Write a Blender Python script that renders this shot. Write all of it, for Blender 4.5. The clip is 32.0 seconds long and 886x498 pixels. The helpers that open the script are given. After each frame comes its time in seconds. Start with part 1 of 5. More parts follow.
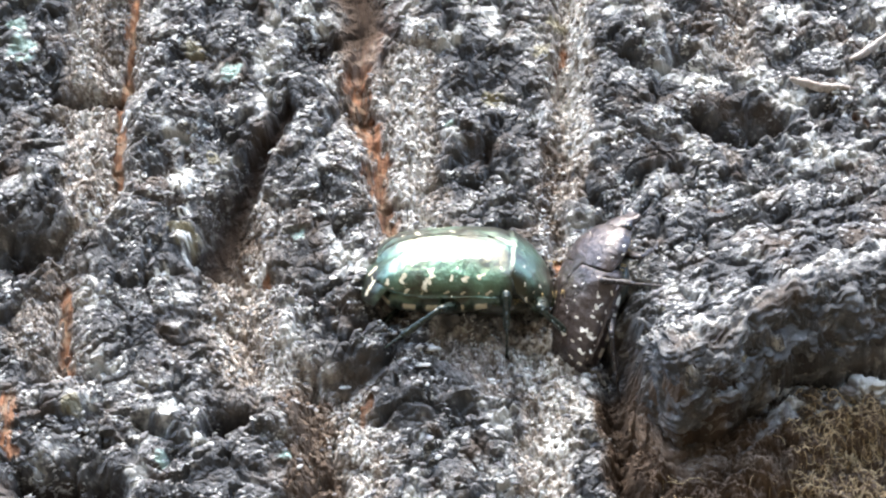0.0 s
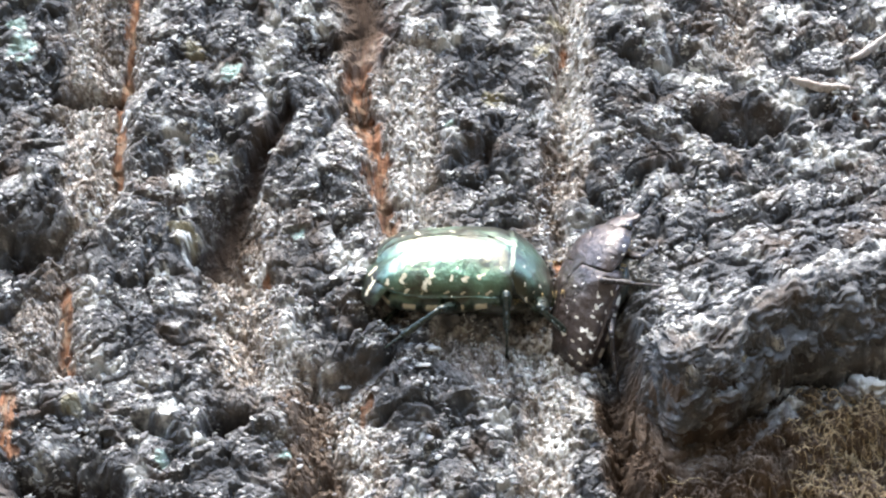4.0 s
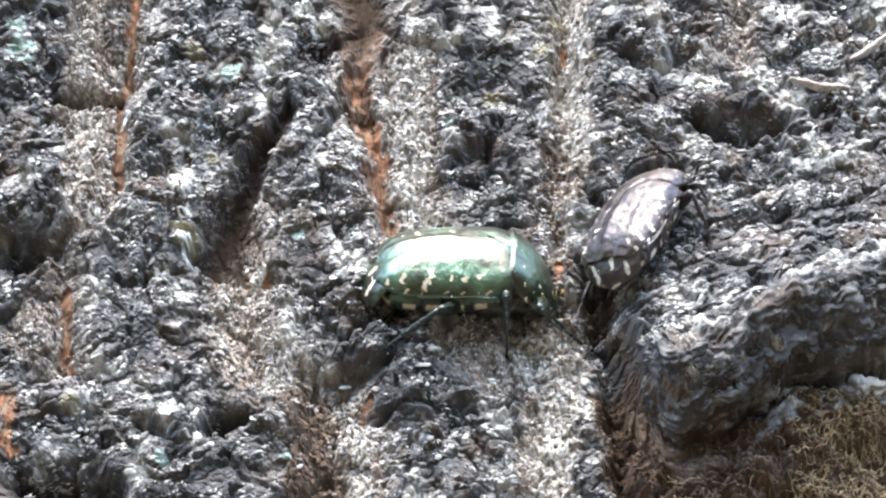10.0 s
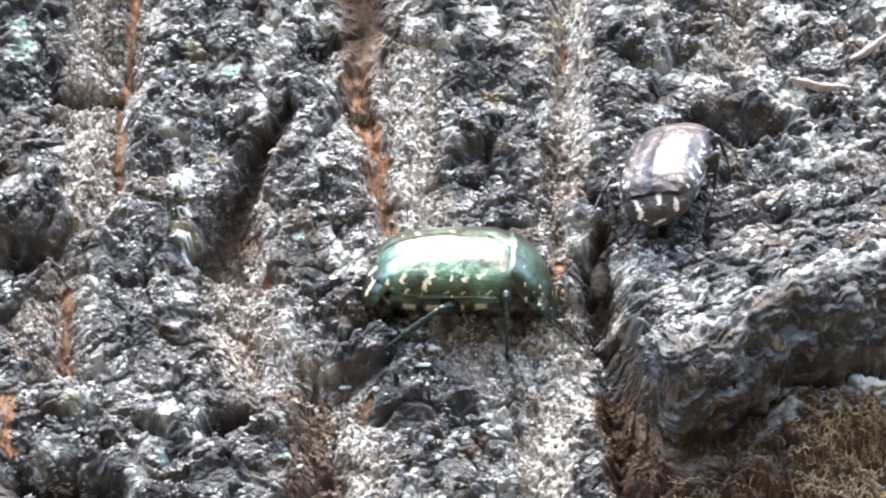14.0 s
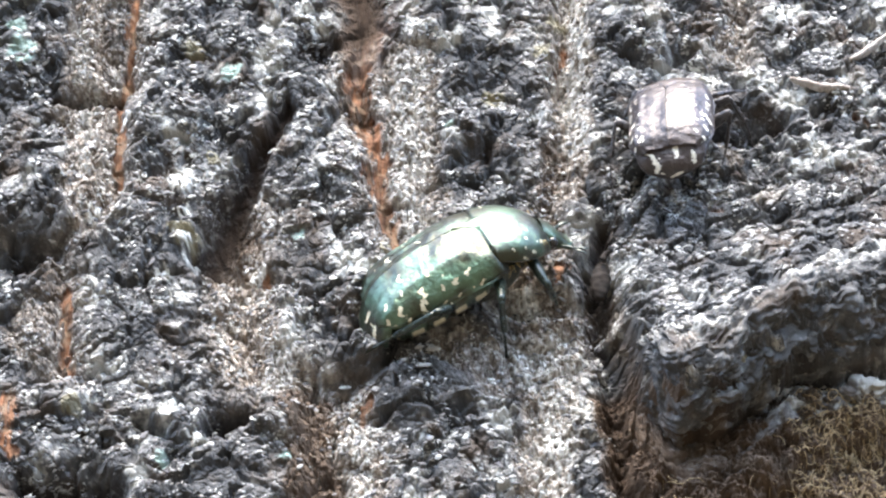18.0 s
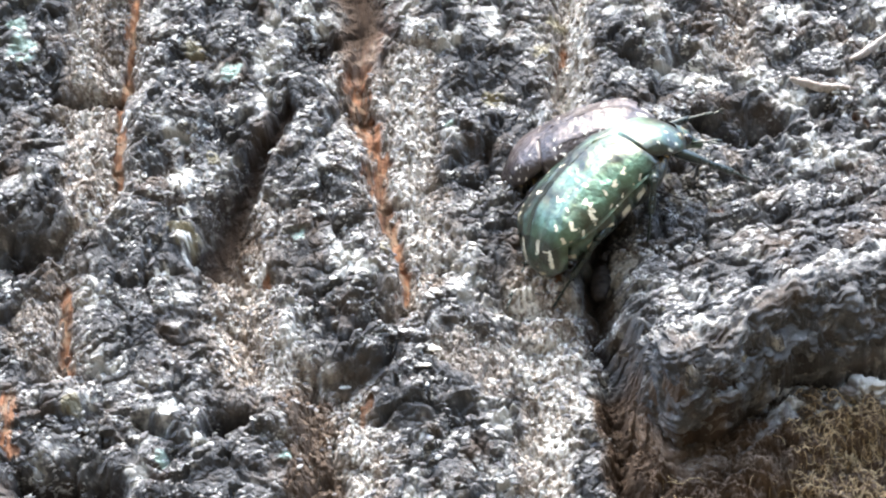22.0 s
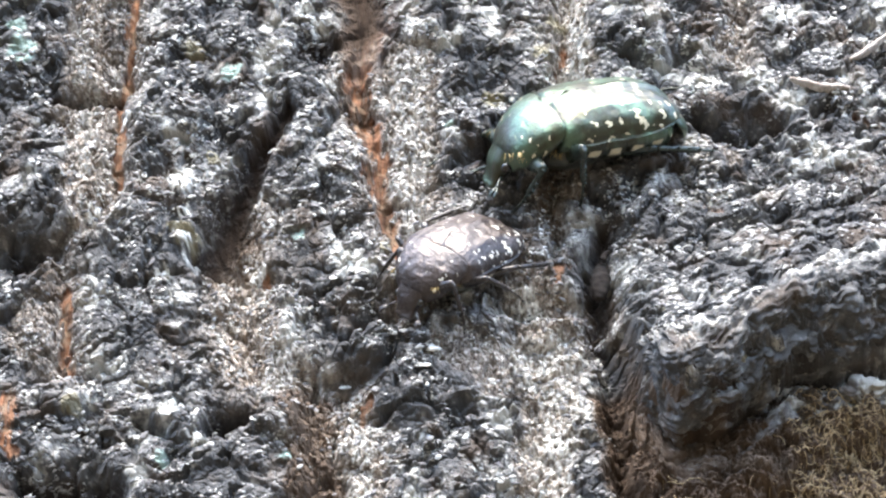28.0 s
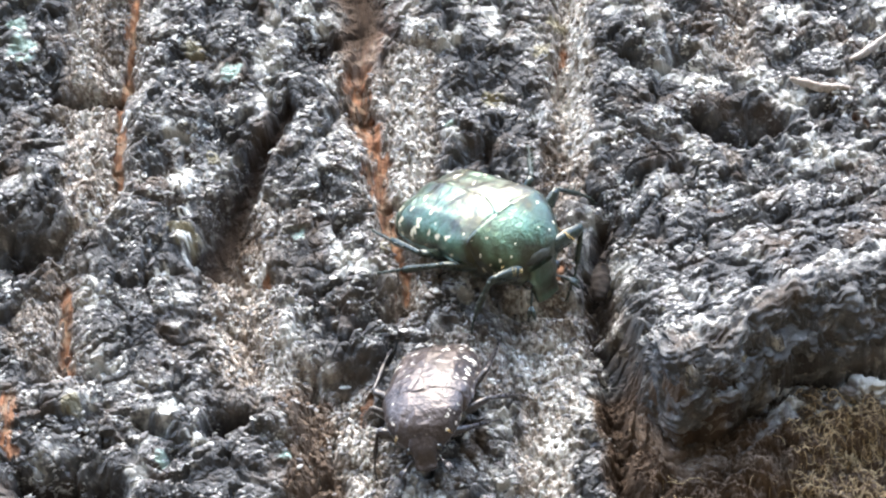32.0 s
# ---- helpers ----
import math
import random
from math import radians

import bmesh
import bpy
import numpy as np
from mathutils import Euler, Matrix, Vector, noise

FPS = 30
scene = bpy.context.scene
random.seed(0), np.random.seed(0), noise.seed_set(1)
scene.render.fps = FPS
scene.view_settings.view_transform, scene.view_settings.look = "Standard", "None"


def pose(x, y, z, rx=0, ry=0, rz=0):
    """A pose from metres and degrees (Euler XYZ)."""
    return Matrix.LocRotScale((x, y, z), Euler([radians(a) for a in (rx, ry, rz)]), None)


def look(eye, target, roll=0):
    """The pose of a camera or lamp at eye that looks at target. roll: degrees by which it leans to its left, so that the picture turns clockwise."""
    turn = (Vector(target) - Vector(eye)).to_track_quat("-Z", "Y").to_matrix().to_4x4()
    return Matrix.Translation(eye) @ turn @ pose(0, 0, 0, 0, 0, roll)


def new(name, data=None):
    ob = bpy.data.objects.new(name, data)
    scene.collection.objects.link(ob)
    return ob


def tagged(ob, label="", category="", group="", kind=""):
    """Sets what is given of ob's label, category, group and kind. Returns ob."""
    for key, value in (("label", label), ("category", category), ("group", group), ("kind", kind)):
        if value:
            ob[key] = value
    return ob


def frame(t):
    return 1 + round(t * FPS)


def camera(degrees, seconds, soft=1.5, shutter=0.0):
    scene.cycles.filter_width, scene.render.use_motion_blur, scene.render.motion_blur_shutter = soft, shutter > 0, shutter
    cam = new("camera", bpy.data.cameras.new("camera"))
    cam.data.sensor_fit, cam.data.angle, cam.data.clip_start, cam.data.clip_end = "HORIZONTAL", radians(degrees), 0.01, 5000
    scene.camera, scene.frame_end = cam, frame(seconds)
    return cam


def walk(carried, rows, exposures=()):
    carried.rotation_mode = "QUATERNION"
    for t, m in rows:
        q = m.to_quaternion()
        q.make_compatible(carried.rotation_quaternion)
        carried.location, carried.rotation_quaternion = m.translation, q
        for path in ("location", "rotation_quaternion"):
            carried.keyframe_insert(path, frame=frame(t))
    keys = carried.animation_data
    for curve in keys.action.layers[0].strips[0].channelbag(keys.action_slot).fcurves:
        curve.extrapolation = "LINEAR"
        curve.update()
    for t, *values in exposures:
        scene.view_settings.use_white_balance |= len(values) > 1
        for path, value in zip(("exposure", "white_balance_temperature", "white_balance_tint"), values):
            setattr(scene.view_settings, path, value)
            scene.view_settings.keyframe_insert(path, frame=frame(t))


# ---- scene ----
MM = 0.001

# camera: stands still below the beetles and looks up at the trunk
cam = camera(15.5, 32.0, soft=2.25, shutter=0.5)
EYE = (0, -0.3236, -0.2351)
walk(cam, [(0.0, look(EYE, (0, 0, 0))), (32.0, look(EYE, (0, 0, 0)))],
     exposures=[(0.0, 3.20, 7150, 10), (9.0, 3.20, 7150, 10), (14.0, 3.25, 7150, 10), (18.0, 3.28, 7150, 10), (30.0, 3.30, 7150, 10), (32.0, 3.22, 7150, 10)])

# daylight: sun behind thin bright cloud, high in front of the trunk
SUN_EL, SUN_AZ = 58, 188  # degrees; azimuth clockwise from +y
world = bpy.data.worlds.new("sky")
scene.world = world
world.use_nodes = True
sky = world.node_tree.nodes.new("ShaderNodeTexSky")
sky.sky_type, sky.sun_disc = "NISHITA", False
sky.sun_elevation, sky.sun_rotation = radians(SUN_EL), radians(SUN_AZ)
back = world.node_tree.nodes["Background"]
back.inputs["Strength"].default_value = 0.20
world.node_tree.links.new(sky.outputs[0], back.inputs[0])
sun = new("sun", bpy.data.lights.new("sun", "SUN"))
sun.data.energy, sun.data.angle, sun.data.color = 1.25, radians(44.0), (1.0, 0.955, 0.875)
sd = Vector((math.sin(radians(SUN_AZ)) * math.cos(radians(SUN_EL)), math.cos(radians(SUN_AZ)) * math.cos(radians(SUN_EL)), math.sin(radians(SUN_EL))))
sun.matrix_world = look(sd, (0, 0, 0))


# ---- materials ----
class Nodes:
    """A small wrapper to write node trees in lines."""

    def __init__(self, name):
        self.mat = bpy.data.materials.new(name)
        self.mat.use_nodes = True
        self.tree = self.mat.node_tree
        self.bsdf = self.tree.nodes["Principled BSDF"]
        self.at = self.add("ShaderNodeTexCoord").outputs["Object"]

    def add(self, kind):
        return self.tree.nodes.new(kind)

    def put(self, sock, value):
        if isinstance(value, bpy.types.NodeSocket):
            self.tree.links.new(value, sock)
        else:
            sock.default_value = value
        return self

    def attr(self, name):
        n = self.add("ShaderNodeAttribute")
        n.attribute_name = name
        return n.outputs["Fac"]

    def stretch(self, sx, sy, sz):
        n = self.add("ShaderNodeMapping")
        self.put(n.inputs["Vector"], self.at)
        n.inputs["Scale"].default_value = (sx, sy, sz)
        return n.outputs[0]

    def noise(self, scale, detail=4.0, rough=0.55, at=None):
        n = self.add("ShaderNodeTexNoise")
        self.put(n.inputs["Vector"], at or self.at)
        n.inputs["Scale"].default_value, n.inputs["Detail"].default_value, n.inputs["Roughness"].default_value = scale, detail, rough
        return n.outputs["Fac"]

    def cells(self, scale, at=None, out="Distance"):
        n = self.add("ShaderNodeTexVoronoi")
        self.put(n.inputs["Vector"], at or self.at)
        n.inputs["Scale"].default_value = scale
        return n.outputs[out]

    def ramp(self, value, *stops):
        n = self.add("ShaderNodeValToRGB")
        while len(n.color_ramp.elements) < len(stops):
            n.color_ramp.elements.new(0.5)
        for e, (pos, col) in zip(n.color_ramp.elements, stops):
            e.position = pos
            e.color = (col, col, col, 1) if isinstance(col, (int, float)) else (*col, 1)
        self.put(n.inputs[0], value)
        return n.outputs[0]

    def mix(self, fac, a, b, how="MIX"):
        n = self.add("ShaderNodeMix")
        n.data_type, n.blend_type = "RGBA", how
        for sock, v in ((n.inputs[0], fac), (n.inputs[6], a), (n.inputs[7], b)):
            self.put(sock, (*v, 1) if isinstance(v, tuple) else v)
        return n.outputs[2]

    def math(self, op, a, b=0.0):
        n = self.add("ShaderNodeMath")
        n.operation = op
        self.put(n.inputs[0], a).put(n.inputs[1], b)
        return n.outputs[0]

    def bump(self, height, distance, strength=1.0, under=None):
        n = self.add("ShaderNodeBump")
        self.put(n.inputs["Height"], height)
        n.inputs["Distance"].default_value, n.inputs["Strength"].default_value = distance, strength
        if under:
            self.put(n.inputs["Normal"], under)
        return n.outputs[0]

    def set(self, **values):
        for k, v in values.items():
            self.put(self.bsdf.inputs[k.replace("_", " ")], (*v, 1) if isinstance(v, tuple) else v)
        return self


def bark_material():
    """Charcoal-grey crust, tan fibres in the furrows, rust-red inner bark and pale lichen, told apart by the mesh's own masks."""
    n = Nodes("bark")
    coarse, mid, fine = n.noise(160, 5), n.noise(900, 6, 0.65), n.noise(3800, 3, 0.6)
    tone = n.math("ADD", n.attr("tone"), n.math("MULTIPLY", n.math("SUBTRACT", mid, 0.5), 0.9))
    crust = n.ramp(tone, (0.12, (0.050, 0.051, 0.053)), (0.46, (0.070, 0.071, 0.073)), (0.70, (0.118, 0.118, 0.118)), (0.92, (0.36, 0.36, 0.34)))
    crust = n.mix(n.ramp(coarse, (0.52, 0.0), (0.66, 0.6)), crust, (0.085, 0.062, 0.046))
    fib = n.noise(700, 6, 0.65, n.stretch(1.8, 1.0, 0.40))
    tan = n.mix(n.ramp(fib, (0.36, 0.0), (0.68, 1.0)), (0.062, 0.049, 0.040), (0.32, 0.275, 0.235))
    tan = n.mix(n.ramp(n.noise(1500, 3), (0.55, 0.0), (0.66, 0.85)), tan, (0.54, 0.51, 0.465))
    red = n.mix(n.ramp(n.noise(500, 6, 0.7, n.stretch(2.4, 1.0, 0.18)), (0.36, 0.0), (0.64, 1.0)), (0.042, 0.022, 0.014), (0.25, 0.125, 0.072))
    red = n.mix(n.ramp(n.noise(420, 5, 0.6), (0.46, 0.0), (0.58, 0.8)), red, (0.15, 0.11, 0.078))
    brown = n.mix(n.noise(420, 6, 0.65, n.stretch(1.8, 1.0, 0.5)), (0.020, 0.015, 0.012), (0.150, 0.108, 0.080))
    pale = n.mix(n.ramp(n.noise(1700, 5, 0.65), (0.32, 0.0), (0.62, 1.0)), (0.30, 0.305, 0.28), (0.82, 0.82, 0.79))
    small = n.ramp(n.noise(1500, 4, 0.62, n.stretch(0.85, 1.0, 1.25)), (0.60, 0.0), (0.63, 1.0))
    large = n.ramp(n.noise(620, 6, 0.68, n.stretch(0.85, 1.0, 1.2)), (0.59, 0.0), (0.63, 1.0))
    speck = n.math("MAXIMUM", small, large)
    col = n.mix(n.attr("tan"), crust, tan)
    col = n.mix(n.attr("brown"), col, brown)
    # near-black brown: rotten wood of the hollow, and shade painted into crevices
    col = n.mix(n.attr("rot_shade"), col, n.mix(fib, (0.005, 0.0035, 0.003), (0.026, 0.016, 0.010)))
    col = n.mix(n.attr("red"), col, red)
    col = n.mix(n.math("MULTIPLY", speck, n.attr("fleck")), col, n.mix(fine, (0.32, 0.325, 0.305), (0.74, 0.745, 0.70)))
    col = n.mix(n.attr("mint"), col, n.mix(mid, (0.13, 0.18, 0.165), (0.34, 0.43, 0.39)))
    col = n.mix(n.attr("moss"), col, n.mix(mid, (0.08, 0.074, 0.045), (0.34, 0.31, 0.225)))
    col = n.mix(n.attr("pale"), col, pale)
    b = n.bump(mid, 0.00022, 0.7)
    b = n.bump(fine, 0.00010, 0.7, b)
    n.set(Base_Color=col, Roughness=n.ramp(mid, (0.3, 0.78), (0.7, 0.95)), Normal=b)
    n.put(n.bsdf.inputs["Specular IOR Level"], n.math("SUBTRACT", 0.14, n.math("MULTIPLY", n.math("MAXIMUM", n.attr("rot_shade"), n.attr("brown")), 0.08)))
    return n.mat


def shell_material(name, lo, hi, spot, rough, metal, coat, dent):
    """Chitin with a metallic sheen, fine pits and scaly cream spots."""
    n = Nodes(name)
    pit = n.cells(3600)
    col = n.mix(n.ramp(n.noise(230, 4), (0.44, 0.0), (0.72, 1.0)), lo, hi)
    s = n.attr("spot")
    grain = n.noise(2600, 4)
    cream = n.mix(grain, tuple(c * 0.55 for c in spot), spot)
    edge = n.ramp(n.math("ADD", s, n.math("MULTIPLY", n.math("SUBTRACT", n.noise(1500, 4, 0.65), 0.5), 1.0)), (0.42, 0.0), (0.56, 1.0))
    col = n.mix(edge, col, cream)
    n.set(Base_Color=col, Metallic=n.math("MULTIPLY", n.math("SUBTRACT", 1.0, edge), metal),
          Roughness=n.math("ADD", n.math("MULTIPLY", n.noise(900, 4), 0.12), n.math("ADD", rough, n.math("MULTIPLY", edge, 0.3))),
          Normal=n.bump(n.ramp(pit, (0.0, 0.0), (0.25, 1.0)), 0.00011, 0.7, n.bump(grain, 0.00014, 0.7, n.bump(n.noise(480, 3, 0.5), dent, 1.0))))
    n.put(n.bsdf.inputs["Coat Weight"], coat).put(n.bsdf.inputs["Coat Roughness"], 0.36)
    return n.mat


def plain_material(name, lo, hi, rough, scale=900.0, metal=0.0, bump=0.0001, stretch=(1, 1, 1), gloss=0.5):
    n = Nodes(name)
    n.put(n.bsdf.inputs["Specular IOR Level"], gloss)
    v = n.noise(scale, 5, 0.6, n.stretch(*stretch))
    n.set(Base_Color=n.mix(n.ramp(v, (0.3, 0.0), (0.7, 1.0)), lo, hi), Metallic=metal,
          Roughness=n.math("ADD", n.math("MULTIPLY", v, 0.2), rough - 0.1), Normal=n.bump(v, bump, 0.8))
    return n.mat


def flake_material(single):
    n = Nodes("single_flake" if single else "bark_flake")
    isle = n.add("ShaderNodeObjectInfo").outputs["Random"] if single else n.add("ShaderNodeNewGeometry").outputs["Random Per Island"]
    col = n.ramp(isle, (0.0, (0.05, 0.051, 0.058)), (0.3, (0.10, 0.10, 0.11)), (0.6, (0.18, 0.18, 0.18)), (0.85, (0.33, 0.33, 0.315)), (1.0, (0.54, 0.54, 0.52)))
    v = n.noise(2600, 4)
    n.set(Base_Color=n.mix(v, col, n.mix(0.5, col, (0.12, 0.11, 0.10))), Roughness=0.75, Normal=n.bump(v, 0.0001, 0.8))
    return n.mat


M_BARK = bark_material()
M_FLAKE, M_FLAKE_ONE = flake_material(False), flake_material(True)
M_GREEN = shell_material("green_shell", (0.024, 0.025, 0.009), (0.098, 0.180, 0.116), (0.66, 0.60, 0.42), 0.32, 0.92, 0.8, 0.0005)
M_BROWN = shell_material("brown_shell", (0.032, 0.023, 0.021), (0.074, 0.056, 0.050), (0.76, 0.72, 0.62), 0.32, 0.4, 0.3, 0.0008)
M_GREEN_LEG = plain_material("green_leg", (0.006, 0.011, 0.008), (0.026, 0.036, 0.027), 0.29, 1400, 0.2, 0.00005)
M_BROWN_LEG = plain_material("brown_leg", (0.014, 0.012, 0.012), (0.05, 0.043, 0.041), 0.29, 1400, 0.3, 0.00005)
M_BELLY = plain_material("belly", (0.012, 0.014, 0.012), (0.05, 0.05, 0.035), 0.38, 1200, 0.3, 0.00006)
M_EYE = plain_material("eye", (0.008, 0.007, 0.006), (0.02, 0.018, 0.015), 0.12, 4000, 0.0, 0.00001)
M_HAIR = plain_material("yellow_hair", (0.30, 0.20, 0.07), (0.60, 0.45, 0.20), 0.7, 3000)
M_WOOD = plain_material("dead_wood", (0.17, 0.14, 0.115), (0.46, 0.41, 0.37), 0.75, 900, 0.0, 0.0002, (3, 3, 0.4))
M_CHIP = plain_material("lichen_chip", (0.26, 0.26, 0.245), (0.60, 0.60, 0.57), 0.85, 1600, 0.0, 0.0002)
M_FIBRE = plain_material("root_fibre", (0.10, 0.072, 0.043), (0.40, 0.31, 0.19), 0.85, 1800, 0.0, 0.0001, (1, 1, 1), 0.1)
M_HUSK = plain_material("husk", (0.010, 0.0085, 0.008), (0.034, 0.029, 0.026), 0.85, 700, 0.0, 0.0001, (1, 1, 2.5), 0.06)
M_SOIL = plain_material("soil", (0.026, 0.019, 0.009), (0.075, 0.056, 0.028), 0.9, 6, 0.0, 0.02)
M_LEAF = plain_material("far_leaves", (0.03, 0.042, 0.02), (0.08, 0.10, 0.05), 0.7, 1.2, 0.0, 0.1)
M_TRUNK = plain_material("outer_bark", (0.05, 0.05, 0.052), (0.20, 0.185, 0.17), 0.85, 60, 0.0, 0.004, (1.5, 1.5, 0.5))


# ---- mesh helpers ----
def mesh_object(name, verts, faces, material, parent=None, label="", attrs=None, smooth=True, pose_in=None):
    """One mesh object from arrays of points (metres) and quads or lists of faces."""
    me = bpy.data.meshes.new(name)
    verts = np.asarray(verts, dtype=np.float32)
    if isinstance(faces, np.ndarray):
        k = faces.shape[1]
        me.vertices.add(len(verts))
        me.vertices.foreach_set("co", verts.ravel())
        me.loops.add(faces.size)
        me.loops.foreach_set("vertex_index", faces.astype(np.int32).ravel())
        me.polygons.add(len(faces))
        me.polygons.foreach_set("loop_start", np.arange(0, faces.size, k, dtype=np.int32))
        me.update(calc_edges=True)
    else:
        me.from_pydata([tuple(v) for v in verts], [], faces)
    for key, values in (attrs or {}).items():
        me.attributes.new(key, "FLOAT", "POINT").data.foreach_set("value", np.asarray(values, dtype=np.float32).ravel())
    me.polygons.foreach_set("use_smooth", np.full(len(me.polygons), smooth, dtype=bool))
    me.materials.append(material)
    ob = new(name, me)
    if parent:
        ob.parent = parent
    if pose_in is not None:
        ob.matrix_basis = pose_in
    return tagged(ob, label)


def grid_faces(nu, nv, wrap=False):
    i, j = np.meshgrid(np.arange(nu - 1), np.arange(nv if wrap else nv - 1), indexing="ij")
    a, b = i * nv + j, i * nv + (j + 1) % nv
    return np.stack([a, b, b + nv, a + nv], -1).reshape(-1, 4)


def smooth_curve(t, ts, vs):
    """Monotone-ish cubic through the points (ts, vs); vs may hold rows."""
    t, ts, vs = np.asarray(t, float), np.asarray(ts, float), np.asarray(vs, float)
    flat = vs.ndim == 1
    vs = vs.reshape(len(ts), -1)
    d = np.diff(vs, axis=0) / np.diff(ts)[:, None]
    m = np.zeros_like(vs)
    m[0], m[-1] = d[0], d[-1]
    if len(ts) > 2:
        same = d[1:] * d[:-1] > 0
        m[1:-1] = np.where(same, 2 * d[1:] * d[:-1] / np.where(same, d[1:] + d[:-1], 1), 0)
    k = np.clip(np.searchsorted(ts, t, side="right") - 1, 0, len(ts) - 2)
    h = (ts[k + 1] - ts[k])
    s = np.clip((t - ts[k]) / h, 0, 1)
    s, h = s[..., None], h[..., None]
    out = (2 * s**3 - 3 * s**2 + 1) * vs[k] + (s**3 - 2 * s**2 + s) * h * m[k] + (3 * s**2 - 2 * s**3) * vs[k + 1] + (s**3 - s**2) * h * m[k + 1]
    return out[..., 0] if flat else out


def tube(points, radii, n=10, squash=1.0, per=4):
    """Points and quads of a closed tube along a smooth path; millimetres."""
    points = np.asarray(points, float)
    ts = np.linspace(0, 1, len(points))
    t = np.linspace(0, 1, (len(points) - 1) * per + 1)
    p, r = smooth_curve(t, ts, points), smooth_curve(t, ts, np.asarray(radii, float))
    d = np.gradient(p, axis=0)
    d /= np.linalg.norm(d, axis=1)[:, None] + 1e-9
    ref = np.array([0.0, 0.0, 1.0]) if abs(d[:, 2]).max() < 0.95 else np.array([1.0, 0.0, 0.0])
    a = np.cross(d, ref)
    a /= np.linalg.norm(a, axis=1)[:, None] + 1e-9
    b = np.cross(a, d)
    w = np.linspace(0, 2 * np.pi, n, endpoint=False)
    ring = p[:, None] + r[:, None, None] * (np.cos(w)[None, :, None] * a[:, None] + squash * np.sin(w)[None, :, None] * b[:, None])
    ring = np.concatenate([np.repeat(p[:1, None], n, 1), ring, np.repeat(p[-1:, None], n, 1)])
    return ring.reshape(-1, 3), grid_faces(len(ring), n, True)


def joined(*pieces):
    vs, fs, k = [], [], 0
    for v, f in pieces:
        vs.append(v)
        fs.append(f + k)
        k += len(v)
    return np.concatenate(vs), np.concatenate(fs)


def ball(centre, radii, nu=12, nv=18):
    a, b = np.meshgrid(np.linspace(0, np.pi, nu), np.linspace(0, 2 * np.pi, nv, endpoint=False), indexing="ij")
    v = np.stack([np.sin(a) * np.cos(b), np.sin(a) * np.sin(b), np.cos(a)], -1) * np.asarray(radii) + np.asarray(centre)
    return v.reshape(-1, 3), grid_faces(nu, nv, True)


# ---- noise ----
def hashed(i, j, seed):
    h = (i.astype(np.int64) * 374761393 + j.astype(np.int64) * 668265263 + seed * 2147483647) & 0xFFFFFFFF
    h = ((h ^ (h >> 13)) * 1274126177) & 0xFFFFFFFF
    h = ((h ^ (h >> 16)) * 2246822519) & 0xFFFFFFFF
    return ((h ^ (h >> 15)) & 0xFFFFFF) / float(0x1000000)


def gnoise(x, y, seed):
    """Gradient noise, about -1 to 1."""
    i, j = np.floor(x), np.floor(y)
    fx, fy = x - i, y - j
    u, v = fx * fx * fx * (fx * (fx * 6 - 15) + 10), fy * fy * fy * (fy * (fy * 6 - 15) + 10)

    def corner(di, dj):
        a = hashed(i + di, j + dj, seed) * 2 * np.pi
        return np.cos(a) * (fx - di) + np.sin(a) * (fy - dj)

    top = corner(0, 0) * (1 - u) + corner(1, 0) * u
    low = corner(0, 1) * (1 - u) + corner(1, 1) * u
    return 1.5 * (top * (1 - v) + low * v)


def fbm(x, y, seed, octaves=4, gain=0.5):
    out, amp = 0, 1.0
    for k in range(octaves):
        out = out + amp * gnoise(x * 2**k, y * 2**k, seed + k)
        amp *= gain
    return out


def nodules(x, y, seed):
    """Cellular noise: distance to the nearest and second nearest centre, and the nearest cell's random number."""
    i, j = np.floor(x), np.floor(y)
    f1, f2, who = np.full(x.shape, 9.0), np.full(x.shape, 9.0), np.zeros(x.shape)
    for di in (-1, 0, 1):
        for dj in (-1, 0, 1):
            ci, cj = i + di, j + dj
            d = np.hypot(ci + hashed(ci, cj, seed) - x, cj + hashed(ci, cj, seed + 7) - y)
            near = d < f1
            f2 = np.where(near, f1, np.minimum(f2, d))
            who = np.where(near, hashed(ci, cj, seed + 13), who)
            f1 = np.where(near, d, f1)
    return f1, f2, who


def crumbs(x, z, seed, gap=0.16, tilt=0.6):
    """Angular crumbs: each cell is a small tilted facet at its own height, with a crack all round. Returns the height and the cell's random number."""
    i, j = np.floor(x), np.floor(z)
    f1, f2, who = np.full(x.shape, 9.0), np.full(x.shape, 9.0), np.zeros(x.shape)
    ox, oz, lean = np.zeros(x.shape), np.zeros(x.shape), np.zeros(x.shape)
    for di in (-1, 0, 1):
        for dj in (-1, 0, 1):
            ci, cj = i + di, j + dj
            dx, dz = x - ci - hashed(ci, cj, seed), z - cj - hashed(ci, cj, seed + 7)
            d = np.hypot(dx, dz)
            near = d < f1
            f2 = np.where(near, f1, np.minimum(f2, d))
            who, lean = np.where(near, hashed(ci, cj, seed + 13), who), np.where(near, hashed(ci, cj, seed + 29), lean)
            ox, oz, f1 = np.where(near, dx, ox), np.where(near, dz, oz), np.where(near, d, f1)
    h = who + tilt * (ox * np.cos(lean * 6.283) + oz * np.sin(lean * 6.283)) - 0.55 * f1 * f1 - 0.5 * (1 - step(0.0, gap, f2 - f1))
    return h, who


def step(a, b, v):
    s = np.clip((v - a) / (b - a), 0, 1)
    return s * s * (3 - 2 * s)


